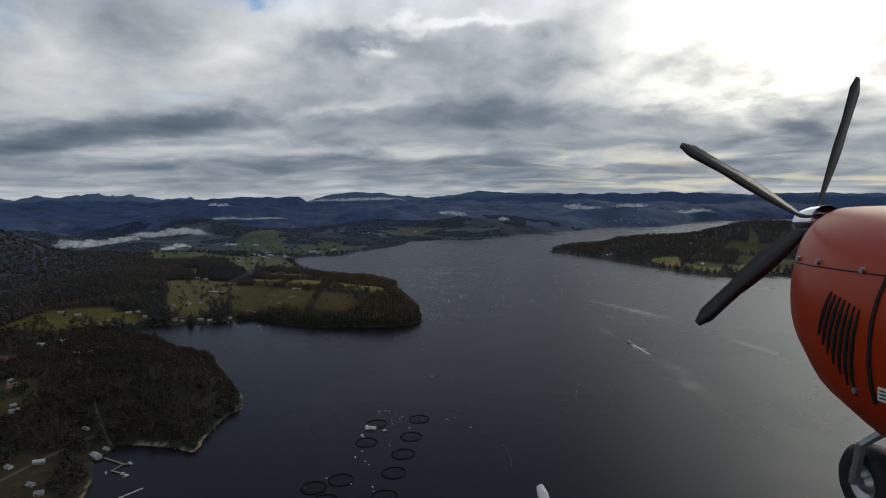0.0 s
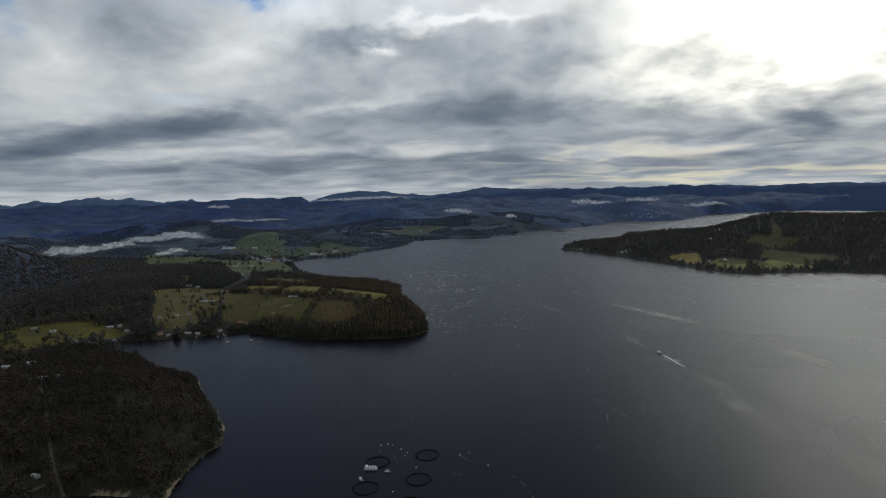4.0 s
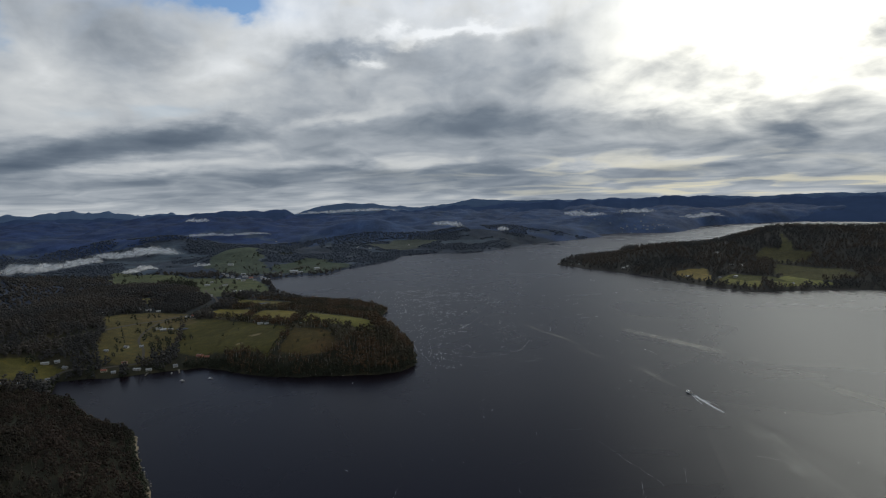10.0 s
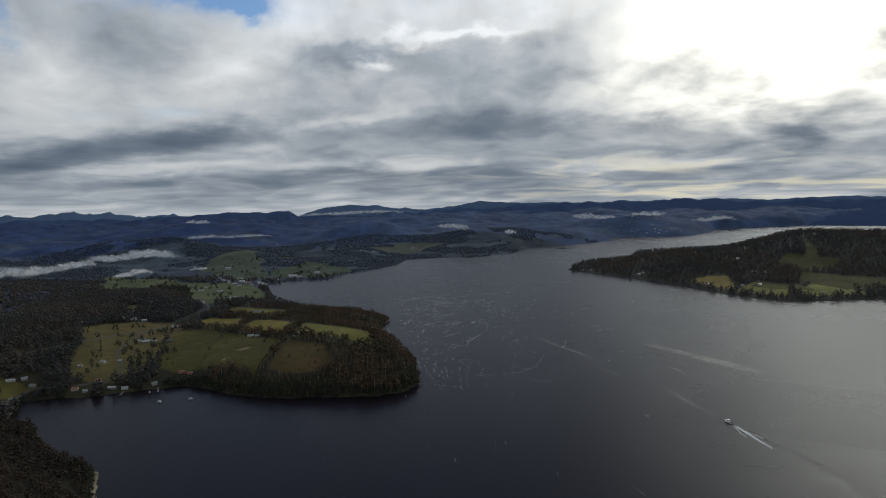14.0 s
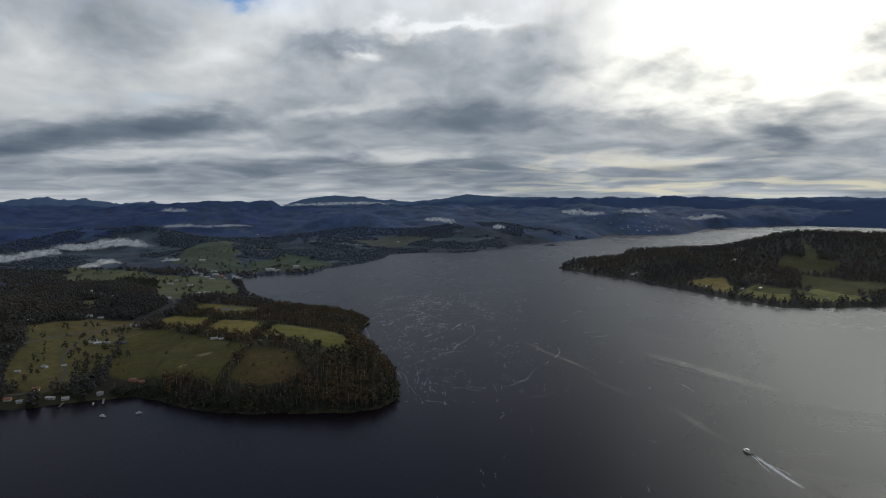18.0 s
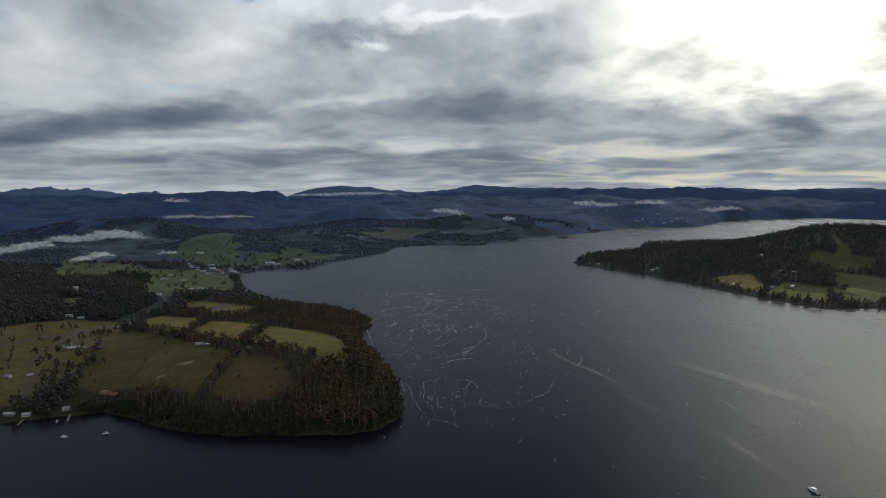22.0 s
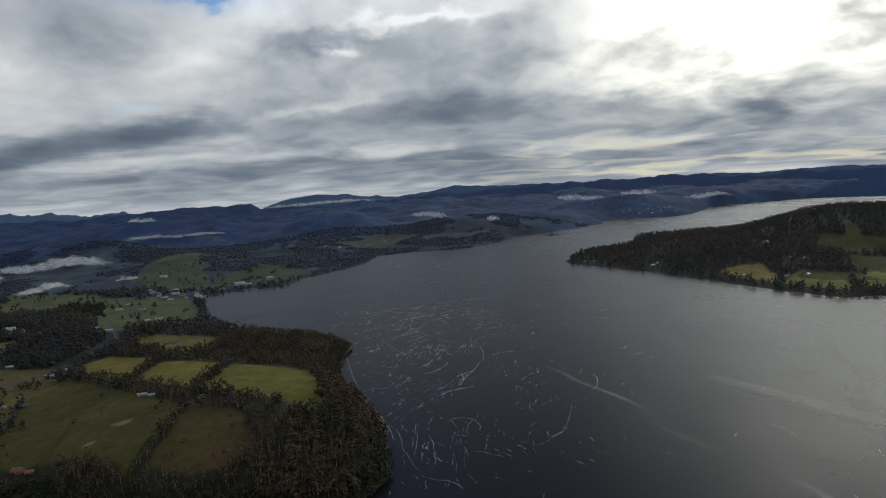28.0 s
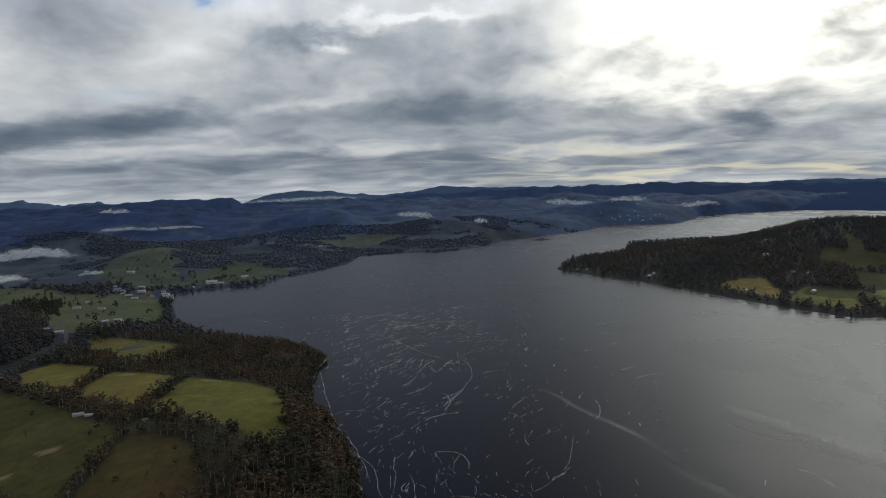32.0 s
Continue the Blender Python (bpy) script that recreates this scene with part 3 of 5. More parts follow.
# ---- distant ranges ----
def distant_range(name, mat, radius, profile, depth, seed, rise, jag=0.0):
    """A far range of hills: crest elevations (degrees, seen from the estuary) by azimuth, with a slope towards the water."""
    az = np.linspace(-75, 75, 700)
    el = np.interp(az, [p[0] for p in profile], [p[1] for p in profile])
    el = el + (fbm(az * (0.55 if rise < 0.35 else 1.0), az * 0 + seed, 5, seed) - 0.5) * rise
    if jag:
        west = smooth(-az, 15, 19)
        el = el + jag * west * (0.5 - np.abs(vnoise(az * 0.62, az * 0 + 3, seed) - 0.5) * 1.6 + 0.5 * (0.5 - np.abs(vnoise(az * 1.9, az * 0 + 7, seed) - 0.5) * 2))
    crest = 217 + radius * np.tan(np.radians(el))
    rows = []
    for u in np.linspace(0, 1, 14):
        rr = radius - depth * u
        zz = crest * (1 - u) ** 0.8 - 12 * u + (fbm(az * 1.3, az * 0 + u * 4, 4, seed + 5) - 0.5) * 70 * u * (1 - u)
        rows.append(np.stack([-60 + rr * np.sin(np.radians(az)), 300 + rr * np.cos(np.radians(az)), zz], -1))
    rows.insert(0, rows[0] * np.array((1, 1, 0)) + np.array((0, 0, -20.0)))
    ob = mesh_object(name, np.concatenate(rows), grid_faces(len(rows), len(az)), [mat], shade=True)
    return tagged(ob, "hazy blue wooded mountain range on the horizon", "mountains", kind="structure")


distant_range("backdrop_mountains", M_FARTHER_HAZE, 4600,
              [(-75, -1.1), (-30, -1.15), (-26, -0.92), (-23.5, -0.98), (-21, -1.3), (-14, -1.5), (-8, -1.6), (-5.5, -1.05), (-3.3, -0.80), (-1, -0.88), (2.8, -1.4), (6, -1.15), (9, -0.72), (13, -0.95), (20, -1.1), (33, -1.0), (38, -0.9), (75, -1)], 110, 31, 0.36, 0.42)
distant_range("backdrop_hills", M_FAR_HAZE, 4480,
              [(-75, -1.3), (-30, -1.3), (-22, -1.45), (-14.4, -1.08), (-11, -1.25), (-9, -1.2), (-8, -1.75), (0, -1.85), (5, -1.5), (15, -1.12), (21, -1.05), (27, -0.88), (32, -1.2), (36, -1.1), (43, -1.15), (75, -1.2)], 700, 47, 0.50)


# ---- woods ----
def octa(rng, n, low, high, spread, size, flat):
    """n small leaf clumps (ragged eight-sided lumps) round a stem."""
    base = np.array([(1, 0, 0), (-1, 0, 0), (0, 1, 0), (0, -1, 0), (0, 0, 1), (0, 0, -1)], float)
    tri = np.array([(0, 2, 4), (2, 1, 4), (1, 3, 4), (3, 0, 4), (2, 0, 5), (1, 2, 5), (3, 1, 5), (0, 3, 5)])
    vs, fs = [], []
    for i in range(n):
        u = (i + rng.uniform(0, 1)) / n
        h = low + (high - low) * u
        wide = spread * (1.0 - 0.75 * abs(u - 0.35) ** 1.2)
        an = rng.uniform(0, 6.283)
        rr = wide * math.sqrt(rng.uniform(0, 1))
        s = size * rng.uniform(0.6, 1.25) * (1.15 - 0.5 * u)
        v = base * s * np.array((1, 1, flat)) * rng.uniform(0.7, 1.3, (6, 1))
        q = np.array(Euler((rng.uniform(-0.5, 0.5), rng.uniform(-0.5, 0.5), rng.uniform(0, 6))).to_matrix())
        v = v @ q.T + np.array((rr * math.cos(an), rr * math.sin(an), h))
        fs.append(tri + 6 * len(vs))
        vs.append(v)
    return np.concatenate(vs), np.concatenate(fs)


def stem(rng, height, radius, lean=0.04, sides=4):
    a = np.linspace(0, 6.283, sides, endpoint=False)
    ring = np.stack([np.cos(a), np.sin(a), 0 * a], -1)
    off = np.array((rng.uniform(-lean, lean) * height, rng.uniform(-lean, lean) * height, 0))
    v = np.concatenate([ring * radius + (0, 0, -1.0), ring * radius * 0.7 + off * 0.4 + (0, 0, height * 0.5), ring * radius * 0.15 + off + (0, 0, height)])
    f = []
    for k in range(2):
        for i in range(sides):
            j = (i + 1) % sides
            f += [(k * sides + i, k * sides + j, (k + 1) * sides + j), (k * sides + i, (k + 1) * sides + j, (k + 1) * sides + i)]
    return v, np.array(f)


def limb(rng, at, reach, radius):
    an, up = rng.uniform(0, 6.283), rng.uniform(0.5, 1.2)
    tip = np.array((math.cos(an) * reach, math.sin(an) * reach, at + reach * up))
    side = np.array((-math.sin(an), math.cos(an), 0)) * radius
    v = np.array([(0, 0, at) + side, (0, 0, at) - side, (0, 0, at + radius * 1.6), tip])
    return v, np.array([(0, 1, 3), (1, 2, 3), (2, 0, 3)])


def join(pieces):
    vs, fs, n = [], [], 0
    for v, f in pieces:
        vs.append(v)
        fs.append(f + n)
        n += len(v)
    return np.concatenate(vs), np.concatenate(fs)


def tree_shape(seed, kind):
    """Wood and leaves of one tree, 1 high: (wood verts, wood tris), (leaf verts, leaf tris)."""
    rng = np.random.default_rng(seed)
    if kind == "gum":
        wood = join([stem(rng, 0.86, 0.018, 0.05)] + [limb(rng, rng.uniform(0.35, 0.7), rng.uniform(0.1, 0.2), 0.008) for _ in range(4)])
        leaf = octa(rng, 12, 0.38, 0.97, 0.24, 0.105, 0.75)
    elif kind == "sparse":
        wood = join([stem(rng, 0.9, 0.026, 0.07)] + [limb(rng, rng.uniform(0.3, 0.75), rng.uniform(0.12, 0.24), 0.008) for _ in range(5)])
        leaf = octa(rng, 9, 0.55, 0.97, 0.2, 0.085, 0.7)
    elif kind == "round":
        wood = join([stem(rng, 0.7, 0.035, 0.03)] + [limb(rng, rng.uniform(0.2, 0.4), 0.2, 0.015) for _ in range(3)])
        leaf = octa(rng, 13, 0.2, 0.92, 0.36, 0.16, 0.8)
    elif kind == "pine":
        wood = stem(rng, 0.9, 0.02, 0.01)
        leaf = octa(rng, 13, 0.12, 0.98, 0.15, 0.10, 0.9)
    elif kind == "bush":
        wood = None
        leaf = octa(rng, 4, 0.2, 0.75, 0.36, 0.28, 0.75)
    elif kind == "scrub":
        wood = None
        leaf = octa(rng, 10, 0.05, 0.85, 0.46, 0.20, 0.9)
    elif kind == "mid":
        wood = stem(rng, 0.6, 0.03, 0.05, 3)
        leaf = octa(rng, 10, 0.16, 0.94, 0.28, 0.15, 0.9)
    else:
        wood = None
        leaf = octa(rng, 2, 0.15, 0.45, 0.42, 0.72, 0.42)
    return wood, leaf


def plant(name, label, x, y, height, kinds, mats, seed, category="forest"):
    """Many trees joined into one wood."""
    rng = np.random.default_rng(seed)
    z = ground(x, y)
    shapes = [tree_shape(100 * seed + i, kd) for i, kd in enumerate(kinds)]
    pick = rng.integers(0, len(shapes), len(x))
    turn = rng.uniform(0, 6.283, len(x))
    wide = height * rng.uniform(0.8, 1.25, len(x))
    V, F, I, n = [], [], [], 0
    for s, (wood, leaf) in enumerate(shapes):
        idx = np.nonzero(pick == s)[0]
        if not len(idx):
            continue
        c, sn = np.cos(turn[idx])[:, None], np.sin(turn[idx])[:, None]
        for part_of, (v, f) in (e for e in ((0, leaf), (1, wood)) if e[1] is not None):
            vx = (v[:, 0] * c - v[:, 1] * sn) * wide[idx][:, None] + x[idx][:, None]
            vy = (v[:, 0] * sn + v[:, 1] * c) * wide[idx][:, None] + y[idx][:, None]
            vz = v[:, 2] * height[idx][:, None] + z[idx][:, None] - 0.2
            V.append(np.stack([vx, vy, vz], -1).reshape(-1, 3))
            F.append((f[None] + (np.arange(len(idx)) * len(v))[:, None, None] + n).reshape(-1, 3))
            I.append(np.full(len(f) * len(idx), part_of))
            n += len(v) * len(idx)
    ob = mesh_object(name, np.concatenate(V), np.concatenate(F), mats, np.concatenate(I), kinds[0] == "lump")
    return tagged(ob, label, category, kind="stuff")


def scatter(x0, x1, y0, y1, gap, seed):
    """Jittered places on a grid."""
    rng = np.random.default_rng(seed)
    gx, gy = np.meshgrid(np.arange(x0, x1, gap), np.arange(y0, y1, gap))
    return (gx + rng.uniform(-0.5, 0.5, gx.shape) * gap).ravel(), (gy + rng.uniform(-0.5, 0.5, gy.shape) * gap).ravel(), rng


def wooded(x, y, lo=2.5):
    return (shore(x, y) > lo) & (paddock_mask(x, y) < 0) & (keep_clear(x, y))


CLEARINGS = []      # x, y, radius: yards round buildings and along roads


def keep_clear(x, y):
    ok = np.ones(np.shape(x), bool)
    for cx, cy, cr in CLEARINGS:
        ok &= (x - cx) ** 2 + (y - cy) ** 2 > cr * cr
    return ok


def build_woods():
    # the near cape and the peninsula: full trees with bare pale stems
    for name, label, box, gap, seed, top in (
            ("cape_forest", "dense dark eucalypt forest on the near cape", (-660, -225, 395, 900), 4.8, 1, 9.5),
            ("peninsula_forest", "tall eucalypt forest with pale stems on the peninsula", (-345, -25, 915, 1480), 5.2, 2, 14),
            ("hillside_forest", "dark eucalypt forest on the hillside behind the paddocks", (-760, -345, 900, 1760), 6.6, 3, 14)):
        x, y, rng = scatter(*box, gap, seed)
        keep = wooded(x, y, 4.8 if seed == 1 else 0.4)
        if seed == 1:
            keep &= (x > -520) | (rng.uniform(0, 1, len(x)) < 0.5)
        if seed == 2:
            keep &= (y < 1500) & (x + 0.4 * (y - 1200) > -360)
        if seed == 3:
            keep &= ~((x > -520) & (y < 900)) & ~((x > -345) & (y < 1480))
        keep &= rng.uniform(0, 1, len(x)) < 0.55 + 0.6 * fbm(x / 45, y / 45, 3, seed)
        x, y = x[keep], y[keep]
        h = top * rng.uniform(0.6, 1.15, len(x)) * (0.75 + 0.5 * fbm(x / 60, y / 60, 2, seed + 30))
        if seed == 2:
            h = h * np.where((x < -150) & (y > 1070) & (y < 1185), 0.75, np.where(y > 1180, 0.70, np.where(x < -105, 0.7, 0.95)))
        kinds = ["gum", "round", "sparse", "gum", "round", "sparse", "gum", "sparse", "round"] if seed < 3 else ["mid"] * 6
        plant(name, label, x, y, h, kinds, [(M_LEAF_CAPE, M_LEAF, M_LEAF_HILL_HAZE)[seed - 1], (M_BARK_DARK, M_BARK, M_BARK_DARK)[seed - 1]], seed)
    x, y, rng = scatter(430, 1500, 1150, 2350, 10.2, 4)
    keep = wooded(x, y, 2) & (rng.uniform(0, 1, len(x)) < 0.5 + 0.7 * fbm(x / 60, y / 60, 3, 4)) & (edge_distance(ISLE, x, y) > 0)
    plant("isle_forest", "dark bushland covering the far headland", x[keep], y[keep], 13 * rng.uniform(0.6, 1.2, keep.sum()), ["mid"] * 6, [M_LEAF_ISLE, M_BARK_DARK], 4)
    # the far shores: lumps of canopy
    x, y, rng = scatter(-2300, 3300, 1900, 2900, 10.0, 5)
    keep = wooded(x, y, 4) & (fbm(x / 170, y / 170, 4, 52) > np.where(y < 2450, 0.30, 0.34)) & (fbm(x / 95, y / 95, 4, 83) < 0.64) & (np.abs(x + 60) < (y + 150) * np.where(x > 0, 0.95, 0.76))
    keep &= ~((x > -760) & (x < -345) & (y < 1760)) & ~((x > 430) & (y < 2350))& ~((x > -345) & (x < 0) & (y < 1480))
    keep &= y > 2000
    h = 5.5 * rng.uniform(0.7, 1.3, keep.sum())
    x, y = x[keep], y[keep]
    k = np.hypot(x, y - 300) < 2600
    plant("bay_woods", "dark woods on the hills round the bay", x[k], y[k], h[k], ["lump"] * 6, [M_LEAF_MID_HAZE], 5)
    x, y, rng = scatter(-1900, 0, 1250, 2000, 10.5, 6)
    keep = wooded(x, y, 3) & (fbm(x / 120, y / 120, 4, 58) > 0.32) & (np.abs(x + 60) < (y + 150) * 0.80)
    keep &= ~((x > -760) & (x < -345) & (y < 1760)) & ~((x > -345) & (y < 1480))
    plant("valley_woods", "dark woods on the slopes above the bay", x[keep], y[keep], 11 * rng.uniform(0.6, 1.2, keep.sum()), ["bush"] * 6, [M_LEAF_HILL_HAZE], 6)
    # low scrub along the banks, down to the water
    X, Y = [], []
    rng = np.random.default_rng(19)
    for line, deep in ((INLET[2:] + PENINSULA[:10], 13), (NEAR_CAPE[11:] + INLET[:2], 10)):
        xy, t = along(line, 1.5)
        for _ in range(3):
            o = rng.uniform(0.0, 1.0, len(xy)) ** 1.3 * deep - 2.0
            X.append(xy[:, 0] - t[:, 1] * o + rng.uniform(-1, 1, len(xy)))
            Y.append(xy[:, 1] + t[:, 0] * o + rng.uniform(-1, 1, len(xy)))
    x, y = np.concatenate(X), np.concatenate(Y)
    keep = (shore(x, y) > np.where(y > 900, 0.6, 3.0)) & keep_clear(x, y)
    x, y = x[keep], y[keep]
    plant("shore_scrub", "dark scrub and low trees crowding the bank above the waterline", x, y, rng.uniform(3.0, 7.5, len(x)), ["scrub", "scrub", "scrub", "mid"], [M_LEAF_DARK, M_BARK_DARK], 9, "scrub")
    # copses in the paddocks and on the plain
    rng = np.random.default_rng(8)
    X, Y = [], []
    for poly, n, seed in (([(-657, 1836), (-570, 1827), (-513, 1700), (-512, 1625), (-574, 1670)], 420, None), (PADDOCKS[6][1], 40, 31), (PADDOCKS[7][1], 120, 32), (PADDOCKS[12][1], 40, 33), (PADDOCKS[15][1], 90, 38), (PADDOCKS[14][1], 30, 39), (PADDOCKS[9][1], 60, 34), (PADDOCKS[8][1], 50, 36), (PADDOCKS[10][1], 20, 37), (PADDOCKS[5][1], 16, 35)):
        px = rng.uniform(min(p[0] for p in poly), max(p[0] for p in poly), n * 8)
        py = rng.uniform(min(p[1] for p in poly), max(p[1] for p in poly), n * 8)
        ok = inside(poly, px, py) & keep_clear(px, py)
        if seed is not None:
            ok &= vnoise(px / 30, py / 30, seed) > 0.62
        X.append(px[ok][:n])
        Y.append(py[ok][:n])
    x, y = np.concatenate(X), np.concatenate(Y)
    plant("copses", "dark clumps of trees scattered through the paddocks", x, y, rng.uniform(5, 10, len(x)), ["round", "gum", "round"], [M_LEAF_DARK, M_BARK], 7, "trees")


# ---- builders for single things ----
def part(name, shape, mat, parent, label="", smooth_faces=False):
    """One mesh object under a thing or a part. shape: (verts, faces) or a mesh to share."""
    if isinstance(shape, bpy.types.Mesh):
        me = shape
    else:
        me = bpy.data.meshes.new(name)
        me.from_pydata([tuple(map(float, v)) for v in shape[0]], [], [tuple(map(int, f)) for f in shape[1]])
        me.materials.append(mat)
        if smooth_faces:
            me.polygons.foreach_set("use_smooth", np.ones(len(me.polygons), bool))
    ob = new(name, me)
    ob.parent = parent
    if label:
        ob["label"] = label
    return ob


def thing(name, label, category, group="", kind=""):
    return tagged(new(name), label, category, group, kind)


def box(x0, x1, y0, y1, z0, z1, taper=0.0):
    """A block; taper draws the top in."""
    t = taper
    v = [(x0, y0, z0), (x1, y0, z0), (x1, y1, z0), (x0, y1, z0), (x0 + t, y0 + t, z1), (x1 - t, y0 + t, z1), (x1 - t, y1 - t, z1), (x0 + t, y1 - t, z1)]
    return v, [(3, 2, 1, 0), (4, 5, 6, 7), (0, 1, 5, 4), (1, 2, 6, 5), (2, 3, 7, 6), (3, 0, 4, 7)]


def many(shapes):
    vs, fs, n = [], [], 0
    for v, f in shapes:
        vs += [tuple(p) for p in v]
        fs += [tuple(i + n for i in q) for q in f]
        n += len(v)
    return vs, fs


def tube(points, radius, sides=8, closed=False, radii=None):
    """A round bar along a line of points."""
    pts = [Vector(p) for p in points]
    v, f, n = [], [], len(pts)
    for i, p in enumerate(pts):
        a, b = pts[(i - 1) % n if closed else max(i - 1, 0)], pts[(i + 1) % n if closed else min(i + 1, n - 1)]
        d = (b - a).normalized()
        u = d.cross(Vector((0, 0, 1)) if abs(d.z) < 0.95 else Vector((1, 0, 0))).normalized()
        w = u.cross(d)
        r = radii[i] if radii else radius
        v += [tuple(p + (u * math.cos(6.28319 * s / sides) + w * math.sin(6.28319 * s / sides)) * r) for s in range(sides)]
    for i in range(n if closed else n - 1):
        j = (i + 1) % n
        for s in range(sides):
            q = (s + 1) % sides
            f.append((i * sides + s, i * sides + q, j * sides + q, j * sides + s))
    if not closed:
        f += [tuple(range(sides))[::-1], tuple((n - 1) * sides + s for s in range(sides))]
    return v, f


def ring(cx, cy, cz, r, n=32):
    return [(cx + r * math.cos(6.28319 * i / n), cy + r * math.sin(6.28319 * i / n), cz) for i in range(n)]


def gable(w, d, z0, rise, over, thick=0.18):
    """Two roof slopes with thickness, the ridge along x."""
    x, y, e = w / 2 + over, d / 2 + over, z0 - over * rise / (d / 2)
    out = []
    for s in (-1, 1):
        v = [(-x, s * y, e), (x, s * y, e), (x, 0, z0 + rise), (-x, 0, z0 + rise)]
        v += [(a, b, c + thick) for a, b, c in v]
        out.append((v, box(0, 1, 0, 1, 0, 1)[1] if s < 0 else [q[::-1] for q in box(0, 1, 0, 1, 0, 1)[1]]))
    return many(out)


def walls(w, d, h, rise):
    """Walls with gable ends."""
    x, y = w / 2, d / 2
    v = [(-x, -y, -1.5), (x, -y, -1.5), (x, y, -1.5), (-x, y, -1.5), (-x, -y, h), (x, -y, h), (x, y, h), (-x, y, h), (-x, 0, h + rise), (x, 0, h + rise)]
    return v, [(0, 1, 5, 4), (2, 3, 7, 6), (1, 2, 6, 9, 5), (3, 0, 4, 8, 7)]


M_WALLS = {"white": material("white_weatherboard", (0.44, 0.43, 0.40), 0.6, 0, 1.5, 0.12, random_tint=0.4), "cream": material("cream_render", (0.50, 0.44, 0.34), 0.7, 0, 1.5, 0.12, random_tint=0.2),
           "brick": material("red_brick", (0.27, 0.13, 0.085), 0.85, 0, 3, 0.2, random_tint=0.2), "timber": material("stained_timber", (0.14, 0.095, 0.06), 0.8, 0, 2, 0.25, random_tint=0.2)}
M_ROOFS = {"white": material("white_metal_roof", (0.38, 0.39, 0.39), 0.4, 0.1, 0.8, 0.12, random_tint=0.4), "grey": material("grey_metal_roof", (0.28, 0.29, 0.30), 0.45, 0.2, 0.8, 0.15, random_tint=0.2),
           "red": material("red_tile_roof", (0.26, 0.10, 0.065), 0.8, 0, 2, 0.2, random_tint=0.15), "green": material("green_metal_roof", (0.09, 0.13, 0.10), 0.5, 0.1, 0.8, 0.15, random_tint=0.15)}
M_GLASS = material("window_glass", (0.03, 0.035, 0.04), 0.08, 0, 1, 0.05)
M_TRIM = material("painted_trim", (0.62, 0.61, 0.58), 0.5, 0, 2, 0.1)
M_WOOD = material("weathered_planks", (0.24, 0.21, 0.17), 0.85, 0, 2.5, 0.3, bump=0.01)
M_DARK = material("black_plastic_pipe", (0.007, 0.007, 0.008), 0.75, 0, 2, 0.2, spec=0.15)
M_NET = material("dark_netting", (0.022, 0.024, 0.024), 0.9, 0, 3, 0.3)
M_STEEL = material("galvanised_steel", (0.42, 0.43, 0.44), 0.4, 0.8, 3, 0.15)
M_HULL = material("white_gelcoat", (0.78, 0.78, 0.76), 0.25, 0, 1.5, 0.06, coat=0.3)
M_HULL_DARK = material("navy_gelcoat", (0.02, 0.035, 0.07), 0.25, 0, 1.5, 0.1, coat=0.3)
M_ROAD = material("pale_gravel_road", (0.085, 0.074, 0.058), 0.95, 0, 0.8, 0.25)
M_ROCK = material("shore_rock", (0.42, 0.38, 0.31), 0.9, 0, 0.7, 0.35, island=0.45)
M_FOAM_LINE = soft_material("foam_line", (0.84, 0.85, 0.85), 0.25, (1.0, 1.0, 1.0), 2.0)
# sheen of smoother water painted as a pale, warm diffuse veil
M_SLICK_SHEEN = soft_material("slick", (0.92, 0.88, 0.76), 0.02, (1.0, 0.35, 1.0), 0.42)

HOUSE_STYLES = {
    "cottage": (11, 8, 3.0, 2.2, "white", "grey", "white weatherboard cottage with a grey metal gable roof"),
    "farmhouse": (14, 9, 3.2, 2.6, "cream", "red", "cream rendered farmhouse with a red tiled roof"),
    "brick_house": (15, 9, 3.0, 2.4, "brick", "red", "red brick house with a red tiled roof"),
    "villa": (16, 9, 4.6, 1.8, "white", "white", "two storey white house with a pale metal roof"),
    "shed": (18, 9, 4.0, 1.6, "white", "white", "long white metal farm shed"),
    "cabin": (8, 6, 2.7, 1.8, "timber", "green", "small dark timber cabin with a green roof"),
}
HOUSE_MASTERS = {}


